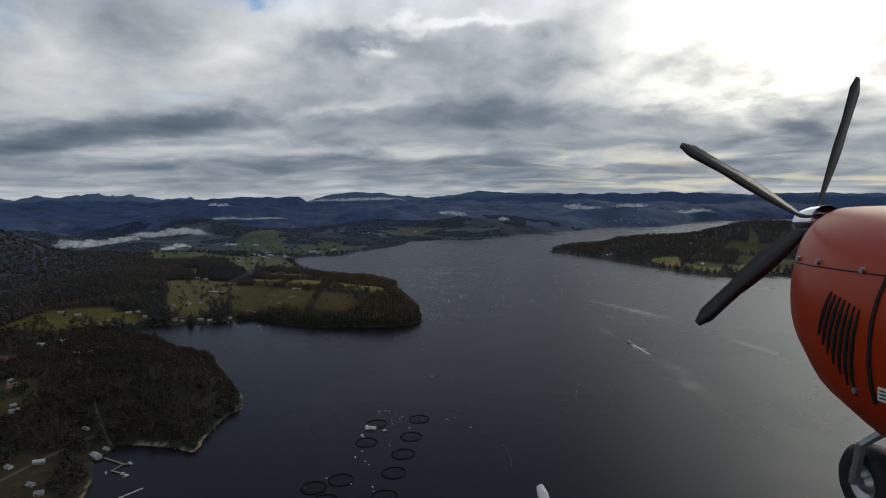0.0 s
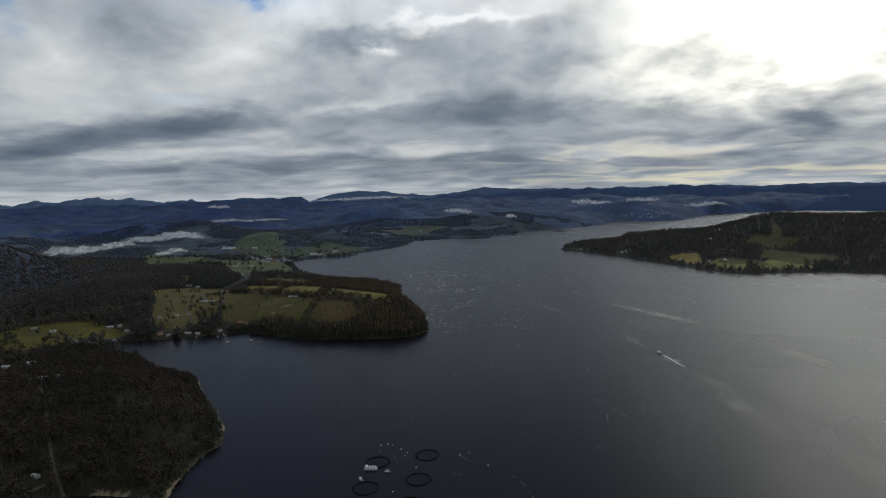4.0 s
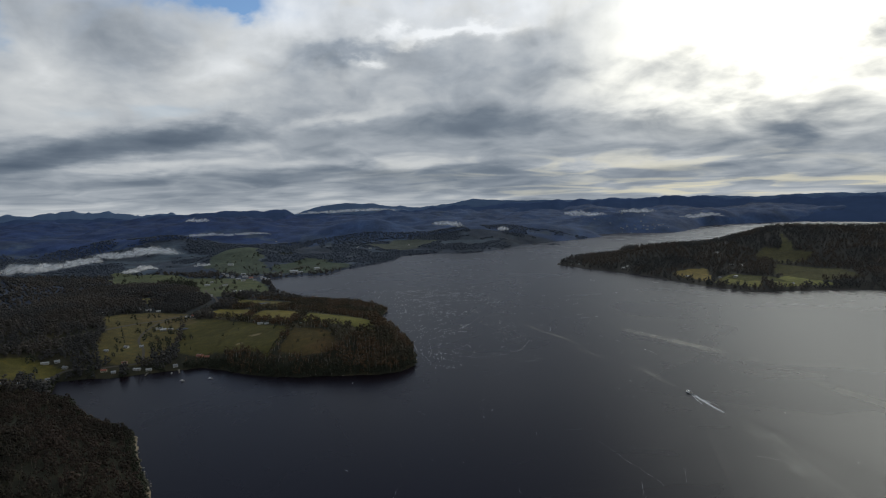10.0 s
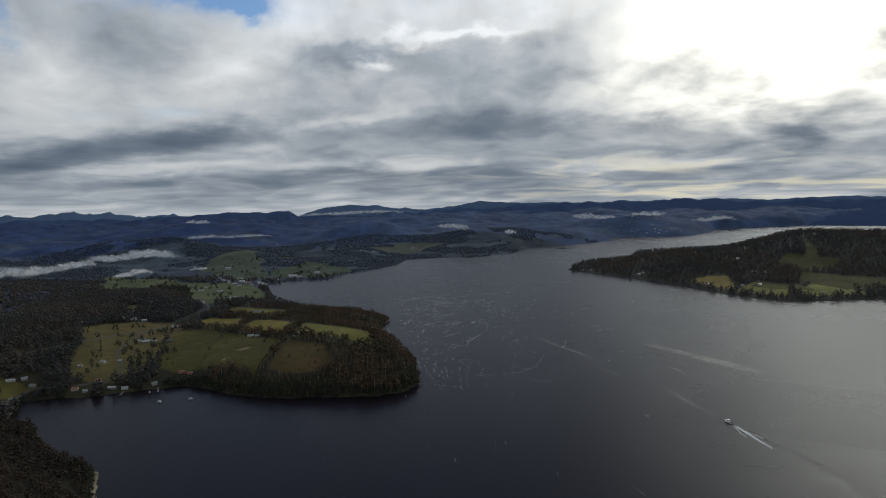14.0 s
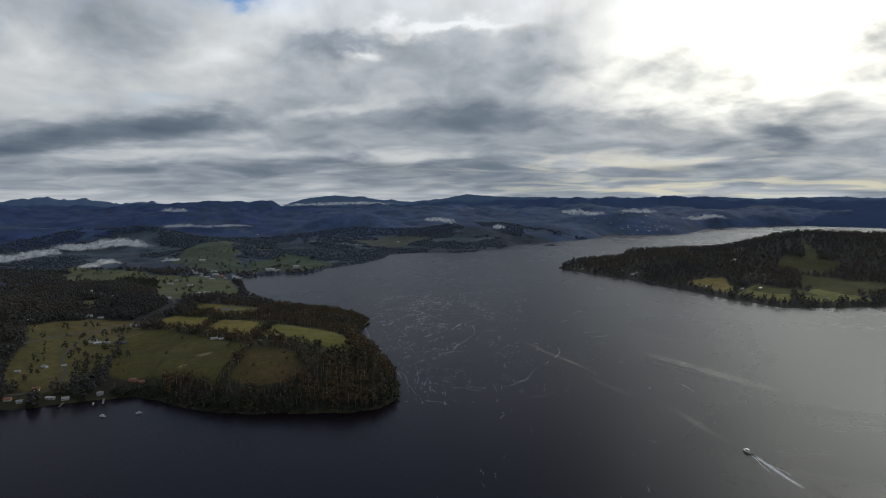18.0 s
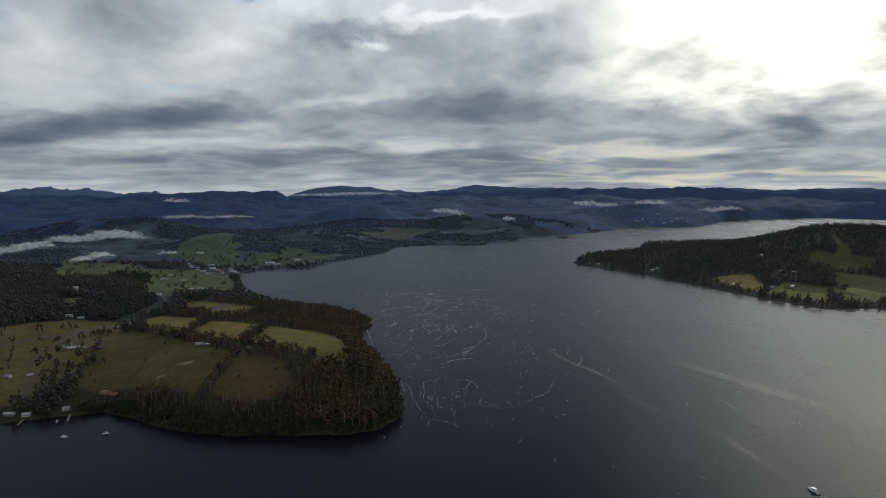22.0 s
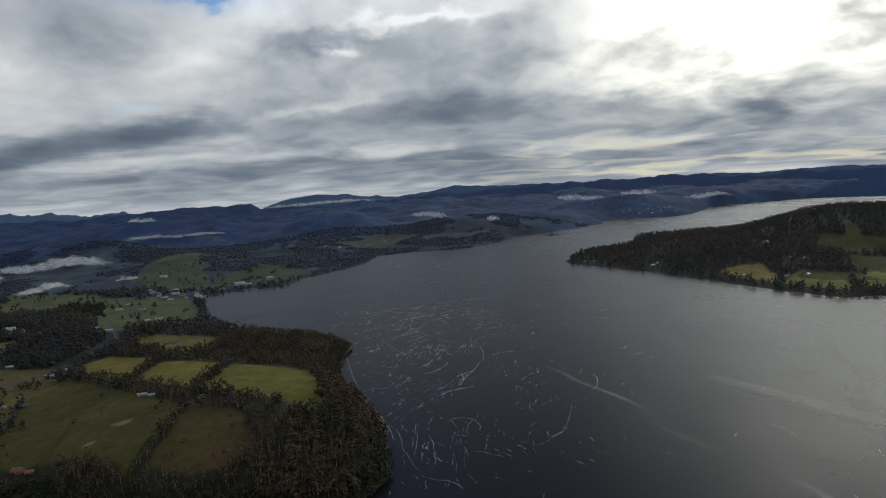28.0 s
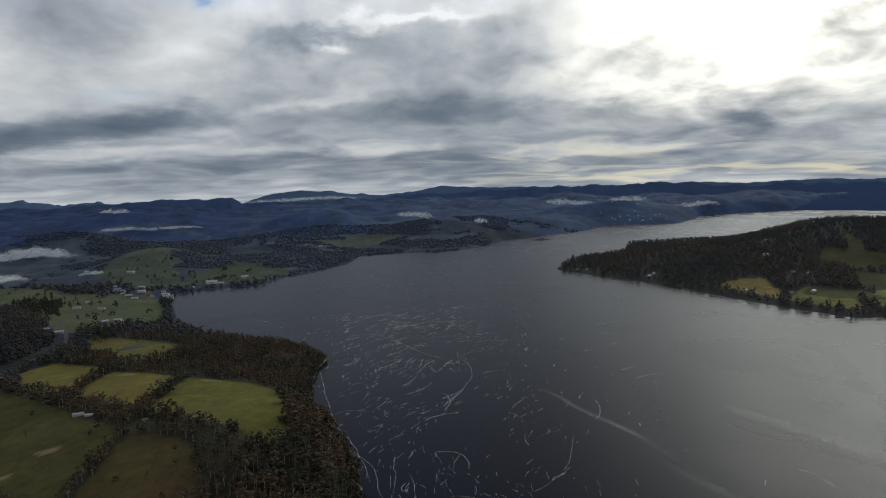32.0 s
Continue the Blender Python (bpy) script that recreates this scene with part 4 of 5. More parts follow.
def make_house(style):
    w, d, h, rise, wall, roof, label = HOUSE_STYLES[style]
    name = "shed" if style == "shed" else "house"
    root = thing(name, label, "building")
    part("wall", walls(w, d, h, rise), M_WALLS[wall], root)
    part("roof", gable(w, d, h, rise, 0.6), M_ROOFS[roof], root)
    part("ridge_cap", box(-w / 2 - 0.6, w / 2 + 0.6, -0.22, 0.22, h + rise + 0.12, h + rise + 0.30), M_TRIM, root)
    door = part("door", box(-0.55 if style != "shed" else -2.2, 0.55 if style != "shed" else 2.2, -d / 2 - 0.09, -d / 2 + 0.05, 0, 2.1 if style != "shed" else 3.2), M_WOOD if style != "shed" else M_STEEL, root)
    part("door_frame", many([box(-0.7, -0.57, -d / 2 - 0.12, -d / 2 + 0.05, 0, 2.25), box(0.57, 0.7, -d / 2 - 0.12, -d / 2 + 0.05, 0, 2.25)]), M_TRIM, door)
    floors = (0.9, 3.1) if style == "villa" else (0.9,)
    if style != "shed":
        for z in floors:
            for x in (-w * 0.36, -w * 0.18, w * 0.18, w * 0.36):
                for s in (-1, 1):
                    win = part("window", box(x - 0.75, x + 0.75, s * d / 2 - 0.06, s * d / 2 + 0.06, z, z + 1.2), M_GLASS, root)
                    part("sill", box(x - 0.9, x + 0.9, s * d / 2 - 0.13, s * d / 2 + 0.13, z - 0.12, z - 0.02), M_TRIM, win)
        part("chimney", box(w * 0.22, w * 0.22 + 0.8, 0.3, 1.1, h + rise * 0.4, h + rise + 1.0), M_WALLS["brick"], root, "red brick chimney")
        part("verandah_roof", box(-w * 0.42, w * 0.42, -d / 2 - 2.4, -d / 2 - 0.65, h - 0.55, h - 0.38), M_ROOFS[roof], root)
        for x in (-w * 0.4, -w * 0.14, w * 0.14, w * 0.4):
            part("verandah_post", box(x - 0.07, x + 0.07, -d / 2 - 2.3, -d / 2 - 2.16, -1.5, h - 0.55), M_TRIM, root)
    else:
        for x in (-w * 0.35, w * 0.35):
            part("roof_light", box(x - 1, x + 1, -d / 2 * 0.62, -d / 2 * 0.30, h + rise * 0.55, h + rise * 0.62), M_GLASS, root)
    return root


def house(style, x, y, turn, size=1.0, group=""):
    z = float(ground(x, y)) + 0.15
    size = size * (0.60 if y < 1400 else 0.62 if y < 2300 else 0.26)
    m = pose(x, y, z, 0, 0, turn) @ Matrix.Scale(size, 4)
    if style not in HOUSE_MASTERS:
        ob = HOUSE_MASTERS[style] = make_house(style)
        ob.matrix_basis = m
    else:
        ob = copy_thing(HOUSE_MASTERS[style], pose(x, y, z, 0, 0, turn))
        ob.scale = (size, size, size)
    if group:
        ob["group"] = group
    return ob


# style, x, y, turn, size
FARM = [("farmhouse", -397, 1268, 20, 0.9), ("shed", -404, 1258, 10, 0.8), ("cottage", -398, 1284, 60, 0.8), ("shed", -256, 1120, 8, 0.75), ("shed", -246, 1115, 8, 0.55), ("cabin", -191, 1076, 15, 0.9),
        ("brick_house", -318, 1022, -15, 0.95), ("brick_house", -308, 1019, 5, 0.7), ("cottage", -342, 997, 20, 0.9), ("shed", -386, 987, -5, 0.8), ("villa", -372, 988, 10, 0.7), ("cottage", -408, 1063, 30, 0.8),
        ("cottage", -426, 1058, -20, 0.9), ("farmhouse", -407, 1002, 15, 0.8), ("cottage", -445, 1040, 10, 0.8), ("villa", -407, 1147, 20, 0.9), ("shed", -398, 1153, -10, 0.7), ("shed", -416, 1156, 30, 0.9),
        ("cottage", -500, 1306, 10, 0.9), ("shed", -485, 1304, 5, 0.8), ("shed", -467, 1300, 12, 0.7), ("cottage", -545, 1255, 40, 0.8), ("farmhouse", -560, 1290, -10, 0.9), ("shed", -520, 1275, 20, 0.7)]
INLET_HOMES = [("shed", -498, 991, 10, 0.8), ("cottage", -487, 998, 30, 0.9), ("cottage", -473, 988, -15, 0.9), ("farmhouse", -425, 984, 10, 0.8), ("cottage", -412, 980, 20, 0.8), ("shed", -509, 920, 10, 0.7),
               ("cottage", -494, 926, -20, 0.8), ("villa", -553, 944, 15, 0.8), ("shed", -580, 950, 5, 0.8), ("cottage", -475, 940, 40, 0.7), ("cottage", -480, 960, 10, 0.8), ("villa", -508, 811, 20, 0.9),
               ("cottage", -520, 790, -30, 0.9), ("shed", -529, 800, 0, 0.8), ("cottage", -437, 732, 30, 0.8), ("shed", -448, 726, 20, 0.7), ("farmhouse", -463, 624, 20, 1.0), ("cottage", -474, 640, 60, 0.8),
               ("shed", -424, 560, 35, 0.8), ("cottage", -432, 572, 30, 0.8), ("villa", -357, 473, 15, 0.8), ("cottage", -375, 466, -30, 0.8), ("cottage", -333, 428, 20, 0.9), ("cottage", -345, 440, -20, 0.8), ("farmhouse", -352, 415, 30, 0.9)]
MARINA_HOMES = [("shed", -324, 493, -40, 1.0), ("shed", -348, 529, -30, 0.6), ("cottage", -321, 505, -30, 0.7)]
HILL_HOMES = [("cottage", -372, 1569, 20, 1.0), ("shed", -387, 1588, 0, 1.0), ("villa", -400, 1574, 30, 0.9), ("shed", -433, 1500, 20, 1.0), ("cottage", -455, 1514, 10, 1.0), ("farmhouse", -545, 1481, 20, 1.0),
              ("villa", -569, 1497, -20, 1.0), ("cottage", -511, 1459, 30, 0.9), ("farmhouse", -634, 1193, 10, 1.0), ("cottage", -705, 1142, 20, 1.0), ("villa", -526, 1226, 10, 0.8), ("cottage", -596, 1535, 10, 1.0),
              ("villa", -576, 1514, 20, 1.1), ("cottage", -572, 1467, 0, 1.0), ("shed", -497, 1716, 10, 1.1), ("shed", -450, 1696, 0, 1.0), ("cottage", -502, 1774, 20, 1.1)]
HAMLET = [("shed", -371, 1800, 10, 1.7), ("shed", -385, 1836, -15, 1.2), ("cottage", -468, 1850, 10, 1.2), ("villa", -448, 1825, 20, 1.2), ("shed", -440, 1872, 0, 1.3), ("farmhouse", -420, 1848, 30, 1.2),
          ("cottage", -480, 1890, -20, 1.2), ("shed", -501, 1915, 10, 1.4), ("villa", -457, 1929, 0, 1.2), ("cottage", -520, 1960, 25, 1.2), ("shed", -527, 2083, 0, 1.4), ("shed", -319, 1935, 5, 1.9),
          ("shed", -300, 1925, 5, 1.4), ("villa", -260, 1990, 20, 1.5), ("cottage", -350, 1900, 10, 1.2), ("cottage", -404, 1815, 40, 1.1), ("villa", -430, 1800, 10, 1.1), ("cottage", -395, 1860, 0, 1.1)]
ISLE_HOMES = [("villa", 814, 1708, 10, 1.1), ("cottage", 900, 1820, 20, 1.2), ("villa", 723, 1472, 30, 1.0), ("cottage", 792, 1601, 0, 1.1), ("cottage", 806, 1583, 30, 1.0), ("villa", 560, 1712, 20, 0.9),
              ("cottage", 575, 1722, 50, 0.9), ("shed", 470, 1862, 30, 0.7), ("cottage", 486, 1850, 20, 0.8), ("shed", 640, 1530, 20, 0.8), ("cottage", 690, 1480, 0, 0.9), ("cottage", 790, 1372, 20, 0.9), ("shed", 1126, 1944, 0, 1.3)]
TOWN = [("shed", 1148, 2985, 0, 2.0), ("shed", 1190, 2950, 5, 2.4), ("villa", 1225, 2948, 10, 2.0), ("cottage", 1129, 3040, 0, 1.8), ("villa", 1160, 3180, 20, 2.0), ("cottage", 1010, 3161, 0, 2.0), ("villa", 1267, 3150, 10, 2.0),
        ("cottage", 1298, 3080, 0, 2.0), ("shed", 1090, 3020, 0, 2.0), ("cottage", 1060, 3080, 30, 2.0), ("villa", 1210, 3060, 0, 2.0), ("shed", -112, 2536, 0, 2.2), ("shed", -161, 2592, 10, 1.8), ("villa", 40, 2600, 10, 2.0), ("cottage", -527, 2909, 0, 2.2)]
TOWN += [(("cottage", "villa", "cabin", "shed")[i % 4], 1075 + 11 * i + 9 * math.sin(i * 2.3), 2968 + 16 * math.sin(i * 1.7) + 20 * (i % 3), (i * 37) % 90, 1.3 + 0.5 * (i % 3)) for i in range(22)]
SETTLEMENTS = [(FARM, "farm buildings"), (INLET_HOMES, "houses by the inlet"), (MARINA_HOMES, "marina buildings"), (HILL_HOMES, "houses in the woods"), (HAMLET, "hamlet at the bay"), (ISLE_HOMES, "houses on the headland"), (TOWN, "far town")]

# ---- roads: lines of x, y ----
ROADS = [("road", M_ROAD, "pale country road between the paddocks", 5.5, [(-300, 2080), (-420, 1880), (-480, 1608), (-441, 1530), (-405, 1460), (-396, 1404), (-402, 1341), (-410, 1284), (-428, 1240), (-470, 1150), (-520, 1050), (-580, 992), (-640, 960)]),
         ("road", M_ROAD, "pale gravel farm track through the paddocks", 3.4, [(-428, 1240), (-431, 1172), (-430, 1128), (-422, 1085), (-400, 1052), (-388, 1010)]),
         ("road", M_ROAD, "pale gravel farm track", 3.2, [(-402, 1330), (-380, 1240), (-364, 1222)]),
         ("road", M_ROAD, "pale gravel road climbing through the forest", 2.4, [(-320, 512), (-345, 545), (-370, 590), (-400, 640), (-430, 690), (-470, 740), (-520, 780)]),
         ("road", M_ROAD, "pale gravel road by the houses", 3.6, [(-400, 380), (-372, 440), (-350, 500), (-335, 525)]),
         ("road", M_ROAD, "pale gravel road at the inlet head", 3.6, [(-580, 935), (-520, 925), (-480, 935), (-480, 985), (-430, 990), (-388, 1003)])]


def along(line, step):
    """Even places on a smooth line, with headings."""
    p = np.array(line, float)
    for _ in range(3):
        q = np.empty((2 * len(p) - 2, 2))
        q[0::2], q[1::2] = p[:-1] * 0.75 + p[1:] * 0.25, p[:-1] * 0.25 + p[1:] * 0.75
        p = np.concatenate([p[:1], q, p[-1:]])
    s = np.concatenate([[0], np.cumsum(np.hypot(*np.diff(p, axis=0).T))])
    u = np.arange(0, s[-1], step)
    xy = np.stack([np.interp(u, s, p[:, 0]), np.interp(u, s, p[:, 1])], -1)
    t = np.gradient(xy, axis=0)
    return xy, t / np.maximum(np.hypot(t[:, 0], t[:, 1])[:, None], 1e-6)


for _, _, _, wide, line in ROADS:
    for px, py in along(line, 9)[0]:
        CLEARINGS.append((px, py, wide * (2.6 if wide > 5 and py > 1180 else 0.9)))
for rows, _ in SETTLEMENTS:
    for st, px, py, tn, sz in rows:
        CLEARINGS.append((px, py - 4, (20 * sz if rows is HILL_HOMES else 13 * sz) if py < 1700 else 16 * sz))

build_woods()

for name, mat, label, wide, line in ROADS:
    xy, t = along(line, 4)
    nrm = np.stack([-t[:, 1], t[:, 0]], -1)
    lanes = [xy + nrm * wide * o for o in (-0.5, -0.17, 0.17, 0.5)]
    v = np.concatenate([np.stack([q[:, 0], q[:, 1], ground(q[:, 0], q[:, 1]) + 0.35], -1) for q in lanes])
    tagged(mesh_object(name, v, grid_faces(4, len(xy)), [mat], shade=True), label, "road", kind="structure")

for rows, group in SETTLEMENTS:
    for st, px, py, tn, sz in rows:
        house(st, px, py, tn, sz, group)

# ---- single trees, hedges and shelter belts ----
TREE_MASTERS = {}


def tree(kind, x, y, h, variant=0, group="", label=""):
    """A tree with a trunk and a crown of leaf clumps."""
    key = (kind, variant)
    z = float(ground(x, y)) - 0.1
    turn = (x * 37.0 + y * 53.0) % 360
    if key not in TREE_MASTERS:
        root = thing("tree", label, "tree")
        wood, leaf = tree_shape(900 + 10 * variant + len(kind), kind)
        part("trunk", (wood[0], wood[1]), M_BARK, root)
        part("crown", (leaf[0], leaf[1]), M_LEAF if kind in ("gum", "sparse") else M_LEAF_DARK, root)
        TREE_MASTERS[key] = root
        root.matrix_basis = pose(x, y, z, 0, 0, turn) @ Matrix.Scale(h, 4)
        ob = root
    else:
        ob = copy_thing(TREE_MASTERS[key], pose(x, y, z, 0, 0, turn))
        ob.scale = (h, h, h)
    ob["label"] = label
    if group:
        ob["group"] = group
    return ob


def lone_trees():
    rng = np.random.default_rng(77)
    # hedges between the paddocks: from, to, spacing, height
    for line, gap, top, wide in (([(-219, 975), (-199, 1057)], 3.4, 4.6, 1), ([(-207, 1130), (-196, 1218)], 3.4, 5.0, 1), ([(-289, 1198), (-280, 1258)], 3.4, 4.6, 1), ([(-225, 1080), (-200, 1086), (-160, 1070)], 5, 7.5, 2),
                                 ([(-402, 1262), (-394, 1330), (-388, 1396)], 8, 7.0, 2)):
        xy, _ = along(line, gap)
        for px, py in xy:
            tree("round" if rng.uniform() < 0.85 else "gum", px + rng.uniform(-wide, wide), py + rng.uniform(-wide, wide), top * rng.uniform(0.75, 1.25), int(rng.integers(0, 3)), "hedgerow trees", "low bushy tree in a hedgerow between paddocks")
    for cx, cy in ((-411, 1215), (-414, 1150), (-368, 1104), (-360, 1098), (-402, 1094), (-374, 1050), (-356, 1056), (-435, 1174), (-386, 1122), (-378, 1090), (-392, 1060), (-430, 1040)):
        for _ in range(4):
            tree("round", cx + rng.normal() * 6, cy + rng.normal() * 6, rng.uniform(5, 9.5), int(rng.integers(0, 3)), "paddock trees", "bushy dark green tree in a clump beside the farm track")
    # scattered over the western paddocks and along the inlet
    for poly, n, top, seed in ((PADDOCKS[6][1], 22, 9.0, 1), (PADDOCKS[3][1], 7, 4.5, 2), (PADDOCKS[4][1], 12, 4.0, 3), (PADDOCKS[7][1], 14, 11.0, 4), (PADDOCKS[15][1], 12, 8, 5), (PADDOCKS[12][1], 14, 8, 6), (PADDOCKS[5][1], 6, 6, 7)):
        xs, ys = [p[0] for p in poly], [p[1] for p in poly]
        done = 0
        while done < n:
            px, py = rng.uniform(min(xs), max(xs)), rng.uniform(min(ys), max(ys))
            if not inside(poly, np.array(px), np.array(py)) or vnoise(np.array(px / 26), np.array(py / 26), seed) < 0.45 or not keep_clear(np.array(px), np.array(py)):
                continue
            tree(("round", "gum", "round", "pine")[int(rng.integers(0, 4))], px, py, top * rng.uniform(0.6, 1.3), int(rng.integers(0, 3)), "paddock trees", "bushy dark green tree standing alone in a paddock")
            done += 1
    # gums in front along the peninsula's shore
    xy, t = along(PENINSULA[:9], 10.0)
    for (px, py), (tx, ty) in zip(xy, t):
        px, py = px - ty * rng.uniform(7, 11), py + tx * rng.uniform(7, 11)
        if float(shore(np.array(px), np.array(py))) > 3:
            tree(("gum", "sparse")[int(rng.integers(0, 2))], px, py, rng.uniform(9, 13), int(rng.integers(0, 4)), "shore gums", "tall slender gum tree with a pale trunk above the shore")
    xy, t = along([(-470, 978), (-440, 980), (-400, 984), (-372, 990), (-338, 998), (-308, 1004), (-285, 994)], 5.0)
    for px, py in xy:
        if keep_clear(np.array(px), np.array(py)):
            tree(("gum", "round")[int(rng.integers(0, 2))], px + rng.uniform(-2, 2), py + rng.uniform(-2, 9), rng.uniform(5, 11), int(rng.integers(0, 3)), "shore trees", "dark tree on the bank of the inlet")


lone_trees()


# ---- rocks along the beaches ----
def shore_rocks():
    rng = np.random.default_rng(5)
    base = octa(rng, 1, 0, 0.01, 0.0, 1.0, 0.6)
    V, F, n = [], [], 0
    for line, gap in ((NEAR_CAPE[9:19], 0.8), (PENINSULA[:9], 1.3), (INLET[8:], 2.4)):
        xy, t = along(line, gap)
        for (px, py), (tx, ty) in zip(xy, t):
            px, py = px + ty * rng.uniform(-4, 3), py - tx * rng.uniform(-4, 3)
            zz = float(ground(px, py))
            if zz < -0.6 or zz > 3:
                continue
            s = rng.uniform(0.35, 1.3)
            V.append(base[0] * s * rng.uniform(0.7, 1.3, (6, 1)) + (px, py, max(zz, 0.0)))
            F.append(base[1] + n)
            n += 6
    tagged(mesh_object("shore_rocks", np.concatenate(V), np.concatenate(F), [M_ROCK]), "pale broken rocks along the waterline", "rocks", kind="stuff")


shore_rocks()


# ---- fish farm ----
def fish_pen():
    root = thing("fish_pen", "round floating fish pen with black pipe collars and netting", "fish pen", "fish farm pens")
    part("outer_collar", tube(ring(0, 0, 0.15, 9.6, 40), 0.26, 8, True), M_DARK, root)
    part("inner_collar", tube(ring(0, 0, 0.15, 8.9, 40), 0.22, 8, True), M_DARK, root)
    part("handrail", tube(ring(0, 0, 1.25, 8.7, 40), 0.07, 6, True), M_DARK, root)
    strands = [tube([(8.6 * math.cos(a), 8.6 * math.sin(a), 1.2), (4.3 * math.cos(a), 4.3 * math.sin(a), 0.8), (0, 0, 0.65)], 0.035, 3) for a in (6.28319 * i / 18 for i in range(18))]
    strands += [tube(ring(0, 0, 0.66 + r * r * 0.0073, r, 24), 0.035, 3, True) for r in (1.5, 3.0, 4.5, 6.0, 7.4)]
    part("bird_net", many(strands), M_NET, root, "sagging dark bird net")
    for i in range(20):
        a = 6.28319 * i / 20
        p = part("stanchion", tube([(9.6 * math.cos(a), 9.6 * math.sin(a), 0.3), (8.7 * math.cos(a), 8.7 * math.sin(a), 1.25)], 0.06, 5), M_DARK, root)
        part("bracket", box(8.6, 9.7, -0.12, 0.12, 0.2, 0.5), M_DARK, p).matrix_local = pose(0, 0, 0, 0, 0, math.degrees(a))
    return root


PENS = [(-56, 546), (-96, 539), (-65, 507), (-104, 499), (-73, 473), (-81, 441), (-121, 434), (-140, 424), (-88, 406), (-130, 404)]
pen = fish_pen()
pen.matrix_basis = pose(PENS[0][0], PENS[0][1], 0)
for px, py in PENS[1:]:
    copy_thing(pen, pose(px, py, 0, 0, 0, (px * 7) % 18))


def mooring_buoy():
    root = thing("mooring_buoy", "small white mooring buoy floating near the fish pens", "buoy", "mooring buoys")
    rows = [[(r * math.cos(6.28319 * i / 10), r * math.sin(6.28319 * i / 10), z) for i in range(10)] for r, z in ((0.1, -0.35), (0.5, -0.15), (0.62, 0.15), (0.45, 0.5), (0.08, 0.65))]
    part("float", (sum(rows, []), [(k * 10 + i, k * 10 + (i + 1) % 10, (k + 1) * 10 + (i + 1) % 10, (k + 1) * 10 + i) for k in range(4) for i in range(10)]), M_HULL, root, smooth_faces=True)
    part("eye", tube([(0.12 * math.cos(a), 0, 0.72 + 0.12 * math.sin(a)) for a in (6.28319 * i / 10 for i in range(10))], 0.03, 5, True), M_STEEL, root, "galvanised lifting eye")
    return root


buoy = mooring_buoy()
buoy.matrix_basis = pose(-84, 569, 0)
for px, py in ((-88, 571), (-94, 570), (-77, 560), (-72, 553), (-74, 548), (-22, 545), (-30, 543), (-10, 522), (-84, 491), (-104, 463), (-101, 457), (-107, 482), (-132, 438), (-97, 421), (-96, 414), (-66, 526), (-113, 427)):
    copy_thing(buoy, pose(px, py, 0, 0, 0, px * 13 % 360))


def hull_shape(length, beam, depth, n=9):
    """A boat's hull with a pointed bow along +y and a flat transom."""
    v, f = [], []
    for i in range(n):
        u = i / (n - 1)
        y = (u - 0.5) * length
        b = beam / 2 * (0.9 + 0.1 * math.sin(u * 3.14)) * (1 - max(0, (u - 0.55) / 0.45) ** 2.2) + 0.01
        top = depth * (0.75 + 0.35 * u * u)
        v += [(-b, y, top), (-b * 0.92, y, 0.12), (0, y, -depth * 0.35 * (1 - u ** 4)), (b * 0.92, y, 0.12), (b, y, top), (b * 0.9, y, top - 0.08), (-b * 0.9, y, top - 0.08)]
    for i in range(n - 1):
        for k in range(7):
            q = (k + 1) % 7
            f.append((i * 7 + k, i * 7 + q, (i + 1) * 7 + q, (i + 1) * 7 + k))
    return v, f + [(0, 1, 2, 3, 4, 5, 6)[::-1]]


def motor_boat(x, y, turn, length, label, dark=False):
    root = thing("motor_boat", label, "boat", "boats on the water")
    b = length * 0.30
    part("hull", hull_shape(length, b, length * 0.13), M_HULL_DARK if dark else M_HULL, root)
    part("deck", box(-b * 0.40, b * 0.40, -length * 0.47, length * 0.22, length * 0.085, length * 0.10), M_WOOD, root)
    cab = part("cabin", box(-b * 0.34, b * 0.34, -length * 0.12, length * 0.20, length * 0.10, length * 0.27, length * 0.02), M_HULL, root)
    part("windscreen", box(-b * 0.29, b * 0.29, length * 0.185, length * 0.195, length * 0.17, length * 0.245), M_GLASS, cab)
    for s in (-1, 1):
        part("side_window", box(s * b * 0.325 - 0.02, s * b * 0.325 + 0.02, -length * 0.08, length * 0.14, length * 0.18, length * 0.24), M_GLASS, cab)
        part("rail", tube([(s * b * 0.44, length * 0.0, length * 0.2), (s * b * 0.40, length * 0.25, length * 0.21), (s * b * 0.12, length * 0.45, length * 0.22)], 0.03, 5), M_STEEL, root)
    part("roof", box(-b * 0.38, b * 0.38, -length * 0.15, length * 0.2, length * 0.27, length * 0.285), M_HULL, root)
    part("mast", tube([(0, 0, length * 0.28), (0, -length * 0.02, length * 0.45)], 0.035, 5), M_STEEL, root)
    part("engine", box(-0.3, 0.3, -length * 0.54, -length * 0.48, 0.1, length * 0.13, 0.05), M_DARK, root, "black outboard engine")
    root.matrix_basis = pose(x, y, 0.0, 0, 0, turn)
    return root


motor_boat(250, 790, 14, 9.0, "white motor boat running up the estuary with a long wake")
motor_boat(-291, 478, 60, 6.0, "white moored motor boat at the jetty")
motor_boat(-286, 457, -40, 5.0, "small white moored motor boat at the jetty")
motor_boat(-289, 460, 80, 5.5, "white cabin boat tied to the pontoon")
motor_boat(-303, 463, 20, 5.0, "dark blue moored motor boat", True)
motor_boat(-316, 940, 80, 6.5, "small white boat moored in the inlet")
motor_boat(-284, 944, 100, 6.0, "small white boat moored off the bank")
motor_boat(-108, 512, 30, 6.0, "white work boat beside the fish pens")
motor_boat(-88, 522, 80, 5.0, "small white tender among the fish pens")
motor_boat(-112, 470, 10, 4.0, "small white tender off the fish pens")
